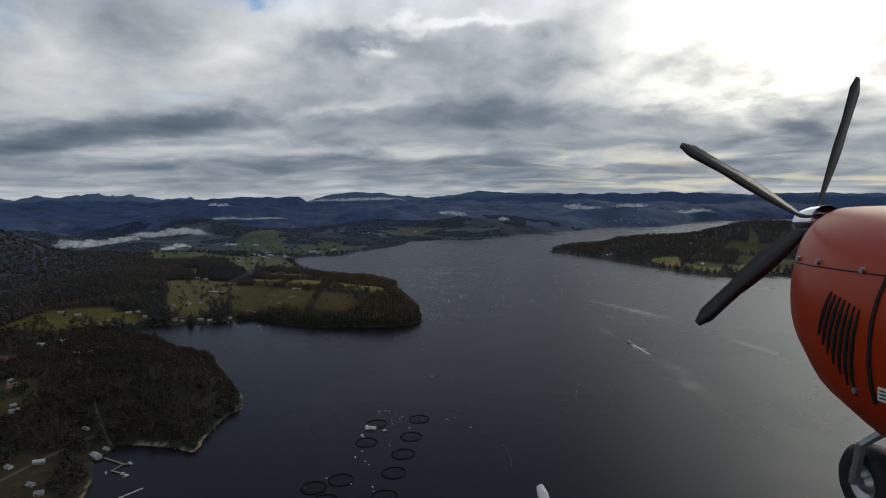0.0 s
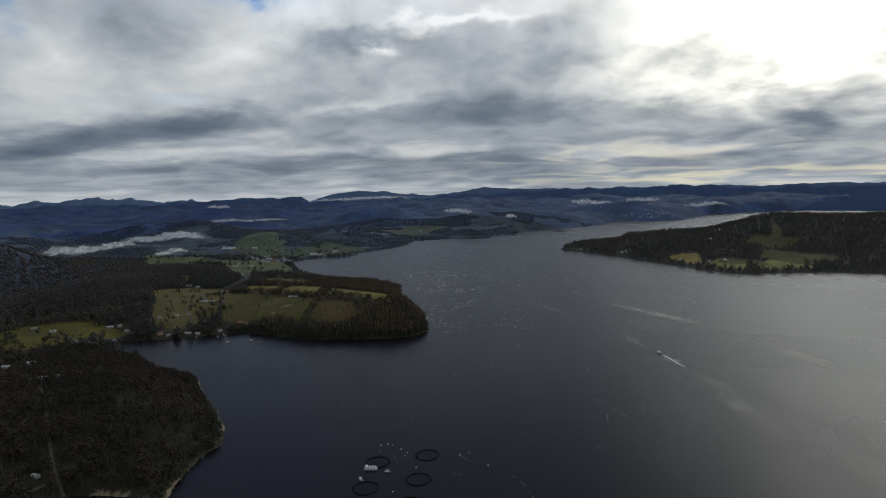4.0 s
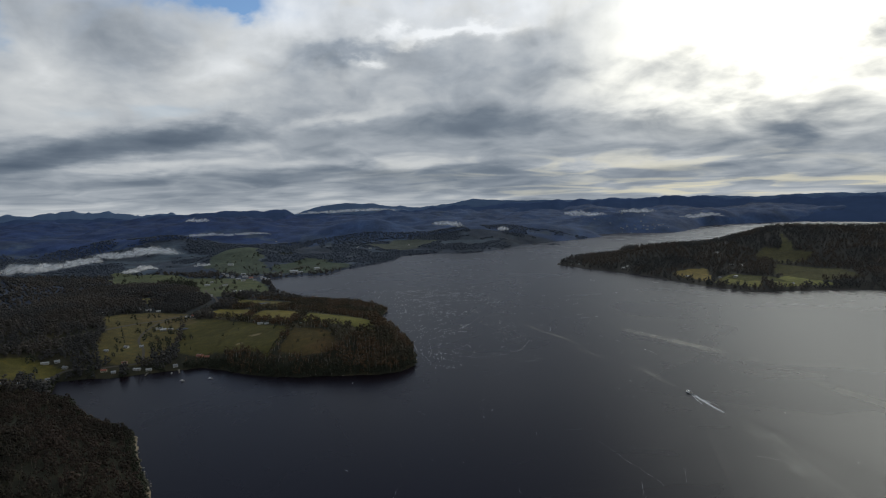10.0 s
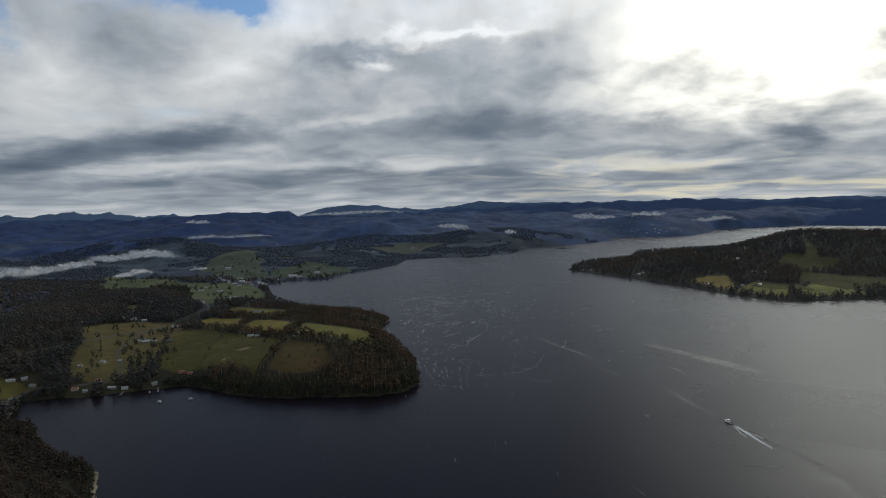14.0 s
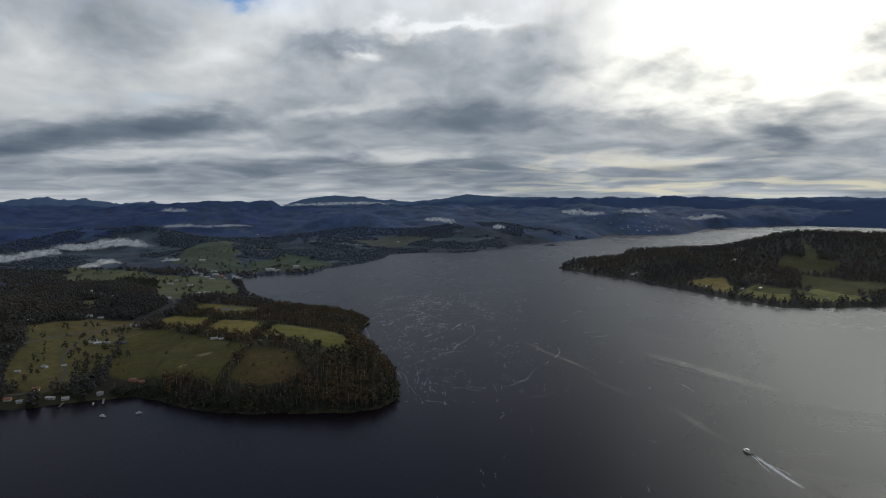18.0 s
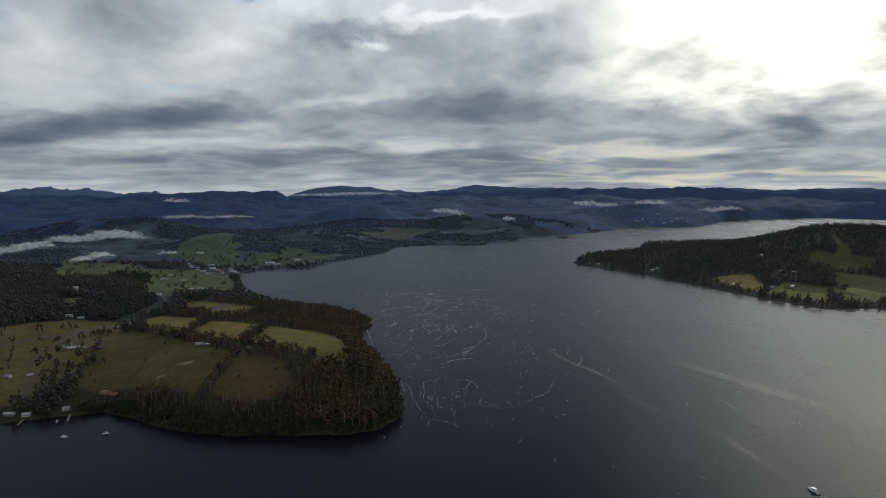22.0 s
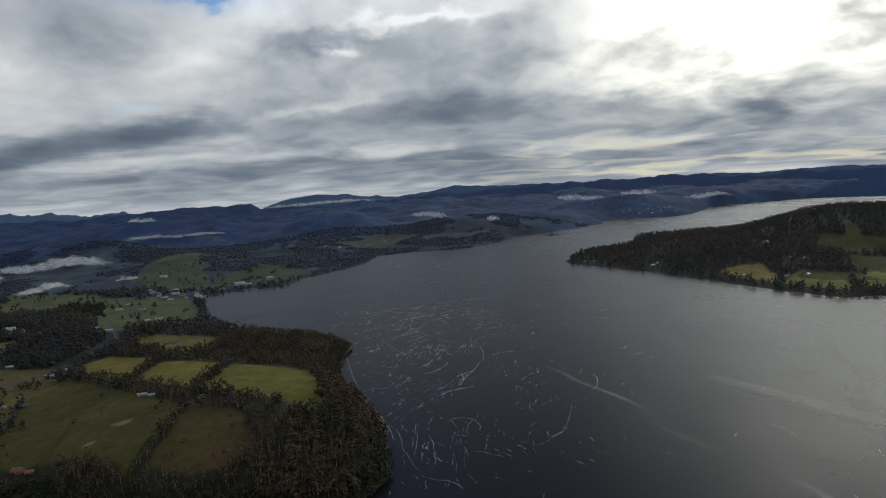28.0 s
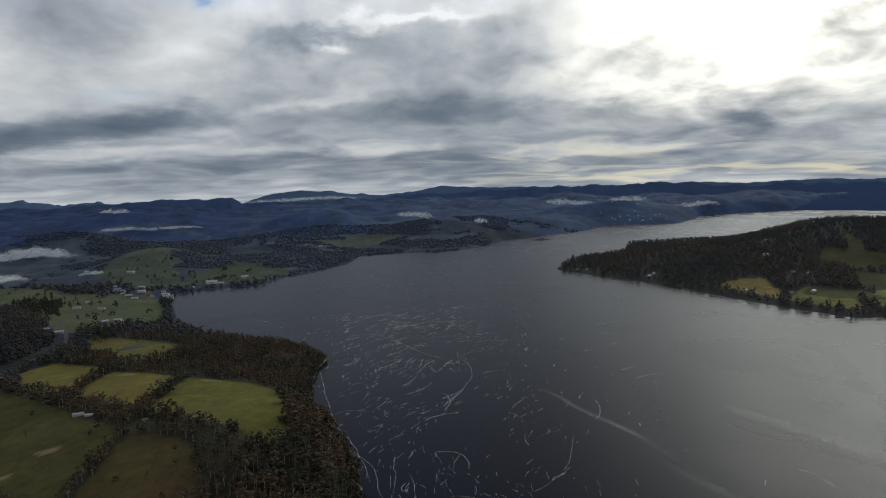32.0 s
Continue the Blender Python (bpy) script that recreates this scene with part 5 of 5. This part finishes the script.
motor_boat(-340, 976, 20, 5.5, "small white boat near the boathouse")


def jetty(line, wide, label):
    root = thing("jetty", label, "jetty")
    for (x0, y0), (x1, y1) in zip(line, line[1:]):
        n = int(math.hypot(x1 - x0, y1 - y0) / 1.2)
        a = math.degrees(math.atan2(y1 - y0, x1 - x0))
        plank = None
        for i in range(n):
            u = (i + 0.5) / n
            if plank is None:
                ob = part("plank", box(-0.54, 0.54, -wide / 2, wide / 2, 0, 0.12), M_WOOD, root)
                plank = ob.data
            else:
                ob = part("plank", plank, M_WOOD, root)
            ob.matrix_local = pose(x0 + (x1 - x0) * u, y0 + (y1 - y0) * u, 0.75, 0, 0, a)
            if i % 4 == 0:
                for s in (-1, 1):
                    p = part("pile", tube([(0, s * wide * 0.45, -3), (0, s * wide * 0.45, 1.6)], 0.14, 6), M_WOOD, root)
                    p.matrix_local = pose(x0 + (x1 - x0) * u, y0 + (y1 - y0) * u, 0, 0, 0, a)
    return root


jetty([(-316, 490), (-294, 476), (-290, 480)], 1.7, "weathered timber jetty with piles at the marina")
jetty([(-296, 476), (-300, 466), (-287, 459)], 1.6, "weathered timber pontoon arm at the marina")
jetty([(-337, 994), (-330, 974)], 1.8, "narrow timber jetty beside the boathouse")
jetty([(-372, 986), (-370, 970)], 1.6, "narrow timber jetty below a waterside house")
# pale floats added in place of a boat and its pale streak
boom = thing("floating_boom", "row of pale floats in place of a boat and its streak off the marina", "boom")
for i in range(9):
    part("float", tube([(-279 + i * 1.55, 421 + i * 1.75, 0.12), (-277.8 + i * 1.55, 422.4 + i * 1.75, 0.12)], 0.45, 8), M_HULL, boom)
barge = thing("feed_barge", "pale feed barge with small silos among the fish pens", "barge")
part("pontoon", box(-5, 5, -2.2, 2.2, -0.3, 0.8), M_STEEL, barge)
part("wheelhouse", box(-4.5, -2.2, -1.4, 1.4, 0.8, 3.0, 0.1), M_HULL, barge)
for i in range(3):
    part("silo", tube([(-0.6 + i * 2.0, 0, 0.8), (-0.6 + i * 2.0, 0, 2.6)], 0.85, 10), M_HULL, barge)
barge.matrix_basis = pose(-101, 528, 0, 0, 0, -8)

# ponds in the paddocks
for cx, cy, rx, ry in ((-381, 1154, 9, 7), (-302, 1396, 15, 9)):
    n = 28
    z = float(ground(cx, cy)) + 0.5
    w = [1 + 0.25 * math.sin(i * 1.9) * math.sin(i * 0.7) for i in range(n)]
    tagged(mesh_object("pond", [(cx, cy, z)] + [(cx + rx * w[i] * math.cos(6.283 * i / n), cy + ry * w[i] * math.sin(6.283 * i / n), z) for i in range(n)],
                       [(0, 1 + i, 1 + (i + 1) % n) for i in range(n)], [M_WATER]), "small pale farm pond in a paddock", "pond", kind="structure")


# ---- foam, wakes and slicks on the water ----
def veil(name, strips, mat, label, category, z=0.03):
    """Flat curved strips on the water that thin out towards their rims. strips: (line, width, strength)."""
    V, F, R, n = [], [], [], 0
    for i, (line, wide, strong) in enumerate(strips):
        length = sum(math.dist(a, b) for a, b in zip(line, line[1:]))
        xy, t = along(line, max(0.6, min(2.5, length / 14)))
        if wide < 3:
            xy = xy + np.stack([fbm(xy[:, 0] / 12, xy[:, 1] / 12, 3, 11) - 0.5, fbm(xy[:, 0] / 12, xy[:, 1] / 12, 3, 29) - 0.5], -1) * 4
        else:
            xy = xy + np.stack([fbm(xy[:, 0] / 70, xy[:, 1] / 70, 3, 11) - 0.5, fbm(xy[:, 0] / 70, xy[:, 1] / 70, 3, 29) - 0.5], -1) * min(wide, 16) * 1.5
        m = len(xy)
        if m < 4:
            continue
        nrm = np.stack([-t[:, 1], t[:, 0]], -1)
        u = np.linspace(0, 1, m)
        w = wide * (0.35 + 0.65 * np.sin(np.pi * u) ** 0.6)
        if wide < 1:
            w = w * np.clip((xy[:, 1] - 560) / 600, 0.4, 1.0)
        end = np.minimum(1, np.minimum(u, 1 - u) * (7 if wide < 6 else 2.5))
        for o, r in ((-0.5, 0.0), (-0.2, 1.0), (0.2, 1.0), (0.5, 0.0)):
            p = xy + nrm * (w * o)[:, None]
            V.append(np.stack([p[:, 0], p[:, 1], np.full(m, z + 0.0004 * (i % 50))], -1))
            R.append(r * end * strong)
        F.append(grid_faces(4, m) + n)
        n += 4 * m
    ob = mesh_object(name, np.concatenate(V), np.concatenate(F), [mat], shade=True)
    ob.data.attributes.new("rim", "FLOAT", "POINT").data.foreach_set("value", np.concatenate(R).astype(np.float32))
    return tagged(ob, label, category, kind="stuff")


def tide_foam():
    rng = np.random.default_rng(12)
    strips = []
    # the main lines of the tidal rip
    for line in ([(-48, 1416), (-17, 1439), (12, 1415), (60, 1307), (92, 1276)], [(92, 1300), (104, 1240), (77, 1182), (40, 1129)], [(110, 1069), (101, 1054), (104, 1040)], [(147, 1061), (121, 1001), (92, 978), (70, 972)],
                 [(-74, 1318), (-60, 1200), (-51, 1124), (-32, 1073), (-25, 1015), (-14, 980)], [(-2, 1056), (-6, 1020), (-9, 985)], [(3, 1026), (7, 1000), (4, 960)], [(-45, 1080), (-20, 1040), (-18, 990), (-8, 950)],
                 [(12, 1415), (20, 1480), (60, 1560), (110, 1640)], [(-60, 1480), (0, 1540), (90, 1600)]):
        strips.append((line, 0.5, 0.62))
        for _ in range(2):
            dx, dy = rng.uniform(-10, 10), rng.uniform(-14, 14)
            k = rng.integers(0, len(line) - 1)
            a, b = np.array(line[k]), np.array(line[k + 1])
            s, e = sorted(rng.uniform(0, 1, 2))
            if e - s > 0.15:
                mid = a + (b - a) * (s + e) / 2 + rng.uniform(-4, 4, 2)
                strips.append(([tuple(a + (b - a) * s + (dx, dy)), tuple(mid + (dx, dy)), tuple(a + (b - a) * e + (dx, dy))], rng.uniform(0.4, 0.65), rng.uniform(0.4, 0.8)))
    # drifting streaks that follow the set of the tide
    def drift(px, py):
        sway = float(fbm(np.array(px / 85), np.array(py / 85), 3, 91)) - 0.5
        return 1.15 + 2.6 * sway - 0.75 * min(1.0, max(0.0, (py - 1180) / 260)) + 0.5 * max(0.0, (60 - px) / 120) * (py < 1150)

    for n in range(2400):
        u = rng.uniform(0, 1) ** 0.85
        cx, cy = 26 + 78 * rng.normal() * (0.6 + 0.6 * u) + 26 * u, 925 + 640 * u
        if n % 9 == 0:
            cx, cy = rng.uniform(-110, 330), rng.uniform(480, 1500)
        if n % 13 == 0:
            cx, cy = 100 + rng.normal() * 50, rng.uniform(1450, 2100)
        patch = float(fbm(np.array(cx / 42), np.array(cy / 60), 3, 55))
        if patch < 0.455 or float(shore(np.array(cx), np.array(cy))) > -5:
            continue
        long = n % 14 == 0
        steps, reach = (int(rng.integers(7, 13)), rng.uniform(3.5, 5.5)) if long else (int(rng.integers(2, 5)), rng.uniform(1.8, 4.0) * (1.0 + 0.7 * (cy > 1250)))
        pts, off = [(cx, cy)], rng.uniform(-0.3, 0.3)
        curl = rng.uniform(-0.16, 0.16)
        for _ in range(steps):
            off += curl
            a = drift(*pts[-1]) + off + rng.uniform(-0.12, 0.12)
            pts.append((pts[-1][0] + reach * math.cos(a), pts[-1][1] + reach * math.sin(a)))
        if float(shore(np.array(pts[-1][0]), np.array(pts[-1][1]))) > -4:
            continue
        strips.append((pts, rng.uniform(0.2, 0.42) * (1.5 if long else 1.0), rng.uniform(0.4, 0.95)))
    for line in ([(-8, 520), (8, 500), (14, 470), (12, 440), (5, 425)], [(-30, 545), (-26, 535), (-20, 530)], [(-76, 560), (-84, 548), (-80, 530)], [(110, 700), (118, 660), (128, 620), (134, 590)], [(-90, 570), (-96, 560), (-90, 552)]):
        strips.append((line, 0.4, 0.55))
    veil("tide_foam", strips, M_FOAM_LINE, "thin white foam streaks drawn out by the tide", "foam")
    # the boat's wake
    w = [([(250.2, 786), (250.8, 776), (251.6, 764), (252.8, 748), (254.5, 722)], 5.0, 1.0), ([(249.5, 786), (248.2, 776), (246.8, 764), (245, 750)], 1.3, 1.0), ([(250.8, 787), (252.8, 776), (255.4, 762), (258.5, 744)], 1.3, 1.0)]
    veil("boat_wake", w, M_FOAM, "white churned wake behind the motor boat", "wake", 0.05)
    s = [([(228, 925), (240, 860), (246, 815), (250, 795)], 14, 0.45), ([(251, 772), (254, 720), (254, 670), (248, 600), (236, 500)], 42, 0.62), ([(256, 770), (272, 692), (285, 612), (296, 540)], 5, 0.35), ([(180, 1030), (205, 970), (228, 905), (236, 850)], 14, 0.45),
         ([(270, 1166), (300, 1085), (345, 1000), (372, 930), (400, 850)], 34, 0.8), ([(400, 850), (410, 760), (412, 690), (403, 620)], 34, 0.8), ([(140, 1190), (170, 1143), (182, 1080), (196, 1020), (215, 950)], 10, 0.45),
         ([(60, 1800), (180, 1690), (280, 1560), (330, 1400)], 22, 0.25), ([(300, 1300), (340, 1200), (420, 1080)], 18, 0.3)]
    veil("water_slicks", s, M_SLICK_SHEEN, "smooth slicks and old wakes on the water, their sheen painted as a pale veil", "slick", 0.02)
    # the two arms of ripples that spread from the boat
    V, F, n = [], [], 0
    for side, (ux, uy) in ((1, (0.20, -0.98)), (-1, (-0.335, -0.942))):
        for k in range(84):
            d = 14 + k * 3.1
            cx, cy = 250 + ux * d, 790 + uy * d
            ln, wd, h = 2.5 + d * 0.045, 0.6, 0.07 if side > 0 else 0.17
            ax, ay = (0.84, -0.54) if side > 0 else (-0.63, -0.777)
            for q, (o, hh) in enumerate(((-wd, 0.012), (0, h), (wd, 0.012))):
                V += [(cx - ax * ln - ay * o, cy - ay * ln + ax * o, 0.012), (cx - ay * o, cy + ax * o, hh), (cx + ax * ln - ay * o, cy + ay * ln + ax * o, 0.012)]
            F += [(n, n + 1, n + 4, n + 3), (n + 1, n + 2, n + 5, n + 4), (n + 3, n + 4, n + 7, n + 6), (n + 4, n + 5, n + 8, n + 7)]
            n += 9
    tagged(mesh_object("wake_ripples", V, F, [M_WATER], shade=True), "fine ripples spreading in two arms behind the boat", "ripples", kind="stuff")


tide_foam()


# ---- mist in the valleys ----
def mist_bank(x0, y0, x1, y1, z, high, sheets, seed, thick=18.0, hug=False):
    """A low bank of mist: soft wavy sheets, one behind another."""
    V, F, R, n = [], [], [], 0
    a, b = np.array((x0, y0), float), np.array((x1, y1), float)
    nrm = np.array((-(b - a)[1], (b - a)[0])) / np.hypot(*(b - a))
    u, v = np.meshgrid(np.linspace(0, 1, 60), np.linspace(0, 1, 14))
    for k in range(sheets):
        off = (k / max(1, sheets - 1) - 0.5) * thick
        wave = (fbm(u * 6 + k * 3.1, u * 0 + seed, 3, seed) - 0.5)
        px = a[0] + (b - a)[0] * u + nrm[0] * (off + wave * thick * 0.6)
        py = a[1] + (b - a)[1] * u + nrm[1] * (off + wave * thick * 0.6)
        top = high * (0.35 + 0.9 * fbm(u * 6 + k, u * 0 + seed + 2, 3, seed + 3)) * np.sin(np.pi * np.clip(u, 0.001, 0.999)) ** 0.5
        lift = z + (np.percentile(ground(np.linspace(x0, x1, 12), np.linspace(y0, y1, 12) - 25), 60) if hug else 0)
        pz = lift + v * top + (fbm(u * 3, u * 0, 2, seed) - 0.5) * high * 0.6
        V.append(np.stack([px, py, pz], -1).reshape(-1, 3))
        R.append((np.minimum(1, np.minimum(u, 1 - u) * 5) * np.sin(np.pi * v) ** 0.8).ravel())
        F.append(grid_faces(14, 60) + n)
        n += u.size
    ob = mesh_object("mist_bank", np.concatenate(V), np.concatenate(F), [M_MIST], shade=True)
    ob.data.attributes.new("rim", "FLOAT", "POINT").data.foreach_set("value", np.concatenate(R).astype(np.float32))
    return tagged(ob, "low white bank of mist lying in the valley", "mist", "mist banks", "stuff")


for row in ((-1130, 1950, -1010, 2110, 22, 34, 6, 1, 50), (-1030, 2250, -740, 2390, 30, 36, 7, 2, 50), (-1040, 2080, -930, 2180, 24, 30, 5, 12, 40), (-800, 1935, -720, 2060, 16, 20, 4, 3, 20), (-640, 2060, -590, 2110, 14, 14, 3, 14, 20),
            (925, 3480, 1080, 3140, 4, 40, 3, 4, 30, True), (1120, 3190, 1400, 3250, 6, 34, 3, 5, 30, True), (1438, 3225, 1850, 3365, 6, 36, 3, 6, 30, True), (165, 3000, 300, 2735, 6, 30, 3, 7, 30, True), (415, 2695, 480, 2740, 5, 24, 3, 8, 20, True),
            (-760, 4750, 190, 4790, 82, 34, 4, 9, 12), (-1010, 3190, -890, 3280, 8, 34, 2, 13, 30, True), (-990, 3000, -520, 3100, 4, 26, 2, 10, 30, True), (-1500, 2050, -1150, 1960, 26, 30, 4, 11, 40)):
    mist_bank(*row)


# ---- the light aircraft's nose ----
M_ORANGE = material("orange_paint", (0.40, 0.036, 0.005), 0.36, 0, 1.2, 0.08, spec=0.14)
M_BLACK = material("black_rubber", (0.010, 0.010, 0.011), 0.7, 0, 6, 0.2)
M_CHROME = material("polished_spinner", (0.65, 0.66, 0.68), 0.12, 1.0, 2, 0.05)
M_BLADE = material("grey_composite_blade", (0.035, 0.035, 0.037), 0.45, 0, 3, 0.1)
M_LABEL = material("white_decal", (0.75, 0.74, 0.70), 0.5, 0, 5, 0.05)
M_PRINT = material("dark_print", (0.05, 0.05, 0.05), 0.6, 0, 5, 0.05)


def aircraft():
    """Nose cowling, propeller and nose wheel; x to the right, y up, -z ahead, from the wing's camera."""
    root = thing("light_aircraft", "orange light aircraft nose with propeller, louvres and nose wheel", "aircraft")
    xc = 1.91
    # depth ahead, half width, top, bottom
    SECT = [(2.86, 0.12, 0.17, -0.20), (2.84, 0.20, 0.195, -0.30), (2.78, 0.30, 0.195, -0.46), (2.66, 0.385, 0.19, -0.60), (2.48, 0.445, 0.18, -0.70), (2.25, 0.475, 0.165, -0.765), (2.0, 0.485, 0.155, -0.79), (1.7, 0.49, 0.16, -0.77), (1.3, 0.50, 0.18, -0.78)]

    def side_at(d, y):
        hw, t, b = (np.interp(d, [s[0] for s in SECT][::-1], [s[k] for s in SECT][::-1]) for k in (1, 2, 3))
        c, h = (t + b) / 2, (t - b) / 2
        q = max(0.0, 1 - abs((y - c) / h) ** 2.2) ** (1 / 2.2)
        return xc - hw * q

    n = 40
    v, f = [], []
    for d, hw, t, b in SECT:
        c, h = (t + b) / 2, (t - b) / 2
        for i in range(n):
            a = 6.28319 * i / n
            cs, sn = math.cos(a), math.sin(a)
            v.append((xc + hw * math.copysign(abs(cs) ** 0.909, cs), c + h * math.copysign(abs(sn) ** 0.909, sn), -d))
    for i in range(len(SECT) - 1):
        for k in range(n):
            q = (k + 1) % n
            f.append((i * n + k, i * n + q, (i + 1) * n + q, (i + 1) * n + k))
    f += [tuple(range(n))[::-1], tuple((len(SECT) - 1) * n + k for k in range(n))]
    cowl = part("cowling", (v, f), M_ORANGE, root, "glossy orange engine cowling", True)
    for i in range(7):
        d0 = 2.26 - i * 0.029
        ys = (-0.16 - 0.008 * i, -0.33 - 0.032 * i)
        pts = []
        for u in np.linspace(0, 1, 6):
            y, d = ys[0] + (ys[1] - ys[0]) * u, d0 + 0.07 * u
            pts.append((side_at(d, y) - 0.001, y, -d))
        part("louvre", tube(pts, 0.009, 6, radii=[0.004, 0.008, 0.009, 0.009, 0.008, 0.004]), M_BLACK, cowl, "dark slanted cooling slot")
    for d, y in ((2.62, -0.04), (2.42, -0.05), (2.13, -0.075), (2.14, -0.50)):
        part("rivet", tube([(side_at(d, y) - 0.012, y, -d), (side_at(d, y) + 0.004, y, -d)], 0.011, 8), M_STEEL, cowl, "steel fastener")
    seam = [(side_at(1.98, y) - 0.002, y, -1.98 - 0.1 * (0.1 - y)) for y in np.linspace(0.05, -0.52, 9)]
    part("panel_seam", tube(seam, 0.008, 5), M_BLACK, cowl)
    part("joint_line", tube([(side_at(d, -0.055 - (2.7 - d) * 0.05) - 0.0005, -0.055 - (2.7 - d) * 0.05, -d) for d in np.linspace(2.75, 1.9, 10)], 0.003, 5), M_BLACK, cowl)
    x = side_at(1.98, -0.47) - 0.006
    decal = part("decal", box(x - 0.002, x + 0.002, -0.50, -0.455, -2.0, -1.90), M_LABEL, cowl, "small white placard with unreadable print")
    for k in range(3):
        part("print_line", box(x - 0.004, x - 0.002, -0.468 - 0.012 * k, -0.463 - 0.012 * k, -1.99, -1.915), M_PRINT, decal)
    # propeller
    hub = (xc - 0.07, 0.13, -3.02)
    sp = []
    for k, (r, z) in enumerate(((0.08, 0.12), (0.08, 0.02), (0.07, -0.05), (0.045, -0.10), (0.01, -0.12))):
        sp.append([(hub[0] + r * math.cos(6.28319 * i / 20), hub[1] + r * math.sin(6.28319 * i / 20), hub[2] + z) for i in range(20)])
    part("spinner", (sum(sp, []), [(k * 20 + i, k * 20 + (i + 1) % 20, (k + 1) * 20 + (i + 1) % 20, (k + 1) * 20 + i) for k in range(4) for i in range(20)] + [tuple(80 + i for i in range(20))]), M_CHROME, root, "polished metal spinner", True)
    for ang in (147, 219, 70):
        a = radians(ang)
        dx, dy = math.cos(a), math.sin(a)
        bv, bf = [], []
        for i in range(12):
            u = i / 11
            r = 0.06 + 0.70 * u
            ch = 0.022 + 0.032 * math.sin(min(1.0, u * 1.4 + 0.1) * 2.6) if u < 0.98 else 0.016
            bow = 0.03 * u * u
            px, py = hub[0] + dx * r - dy * bow, hub[1] + dy * r + dx * bow
            tw = 0.9 - 0.6 * u
            for o, th in ((-1, 0), (0, 0.008), (1, 0), (0, -0.008)):
                bv.append((px - dy * ch * o * math.cos(tw), py + dx * ch * o * math.cos(tw), hub[2] + ch * o * math.sin(tw) + th))
        for i in range(11):
            for k in range(4):
                q = (k + 1) % 4
                bf.append((i * 4 + k, i * 4 + q, (i + 1) * 4 + q, (i + 1) * 4 + k))
        part("propeller_blade", (bv, bf + [(0, 1, 2, 3), (44, 45, 46, 47)]), M_BLADE, root, "dark grey propeller blade", True)
    # nose wheel
    wx, wy, wz = 1.93, -1.05, -2.72
    def about(r, w, m=24):
        return [(wx + w, wy + r * math.cos(6.28319 * i / m), wz + r * math.sin(6.28319 * i / m)) for i in range(m)]
    tyre = sum((about(r, w) for r, w in ((0.085, -0.05), (0.14, -0.062), (0.168, -0.035), (0.174, 0), (0.168, 0.035), (0.14, 0.062), (0.085, 0.05))), [])
    wheel = part("nose_wheel", (tyre, [(k * 24 + i, k * 24 + (i + 1) % 24, (k + 1) * 24 + (i + 1) % 24, (k + 1) * 24 + i) for k in range(6) for i in range(24)]), M_BLACK, root, "black rubber tyre", True)
    part("rim", (sum((about(r, w) for r, w in ((0.088, -0.048), (0.05, -0.03), (0.03, -0.055), (0.002, -0.055))), []), [(k * 24 + i, k * 24 + (i + 1) % 24, (k + 1) * 24 + (i + 1) % 24, (k + 1) * 24 + i) for k in range(3) for i in range(24)]), M_STEEL, wheel, "silver wheel rim")
    part("fork", many([tube([(wx - 0.085, wy, wz), (wx - 0.085, wy + 0.19, wz + 0.05), (wx, wy + 0.27, wz + 0.1)], 0.022, 6), tube([(wx + 0.085, wy, wz), (wx + 0.085, wy + 0.19, wz + 0.05), (wx, wy + 0.27, wz + 0.1)], 0.022, 6)]), M_STEEL, root, "silver wheel fork")
    part("nose_leg", tube([(wx, wy + 0.25, wz + 0.1), (wx, -0.5, wz + 0.3)], 0.03, 8), M_BLACK, root)
    part("drain_vane", ([(1.60, -0.53, -2.2), (1.62, -0.535, -2.09), (1.61, -0.63, -2.21)] + [(1.606, -0.53, -2.2), (1.626, -0.535, -2.09), (1.616, -0.63, -2.21)], [(0, 1, 2), (5, 4, 3), (0, 3, 4, 1), (1, 4, 5, 2), (2, 5, 3, 0)]), M_BLACK, root)
    part("pitot_tube", tube([(0.160, -0.392, -1.0), (0.163, -0.40, -0.99), (0.19, -0.53, -0.90)], 0.009, 10, radii=[0.006, 0.009, 0.009]), M_HULL, root, "white pitot tube")
    t, eye, target, roll = PATH[0]
    root.matrix_basis = look(eye, target, roll)
    return root


aircraft()
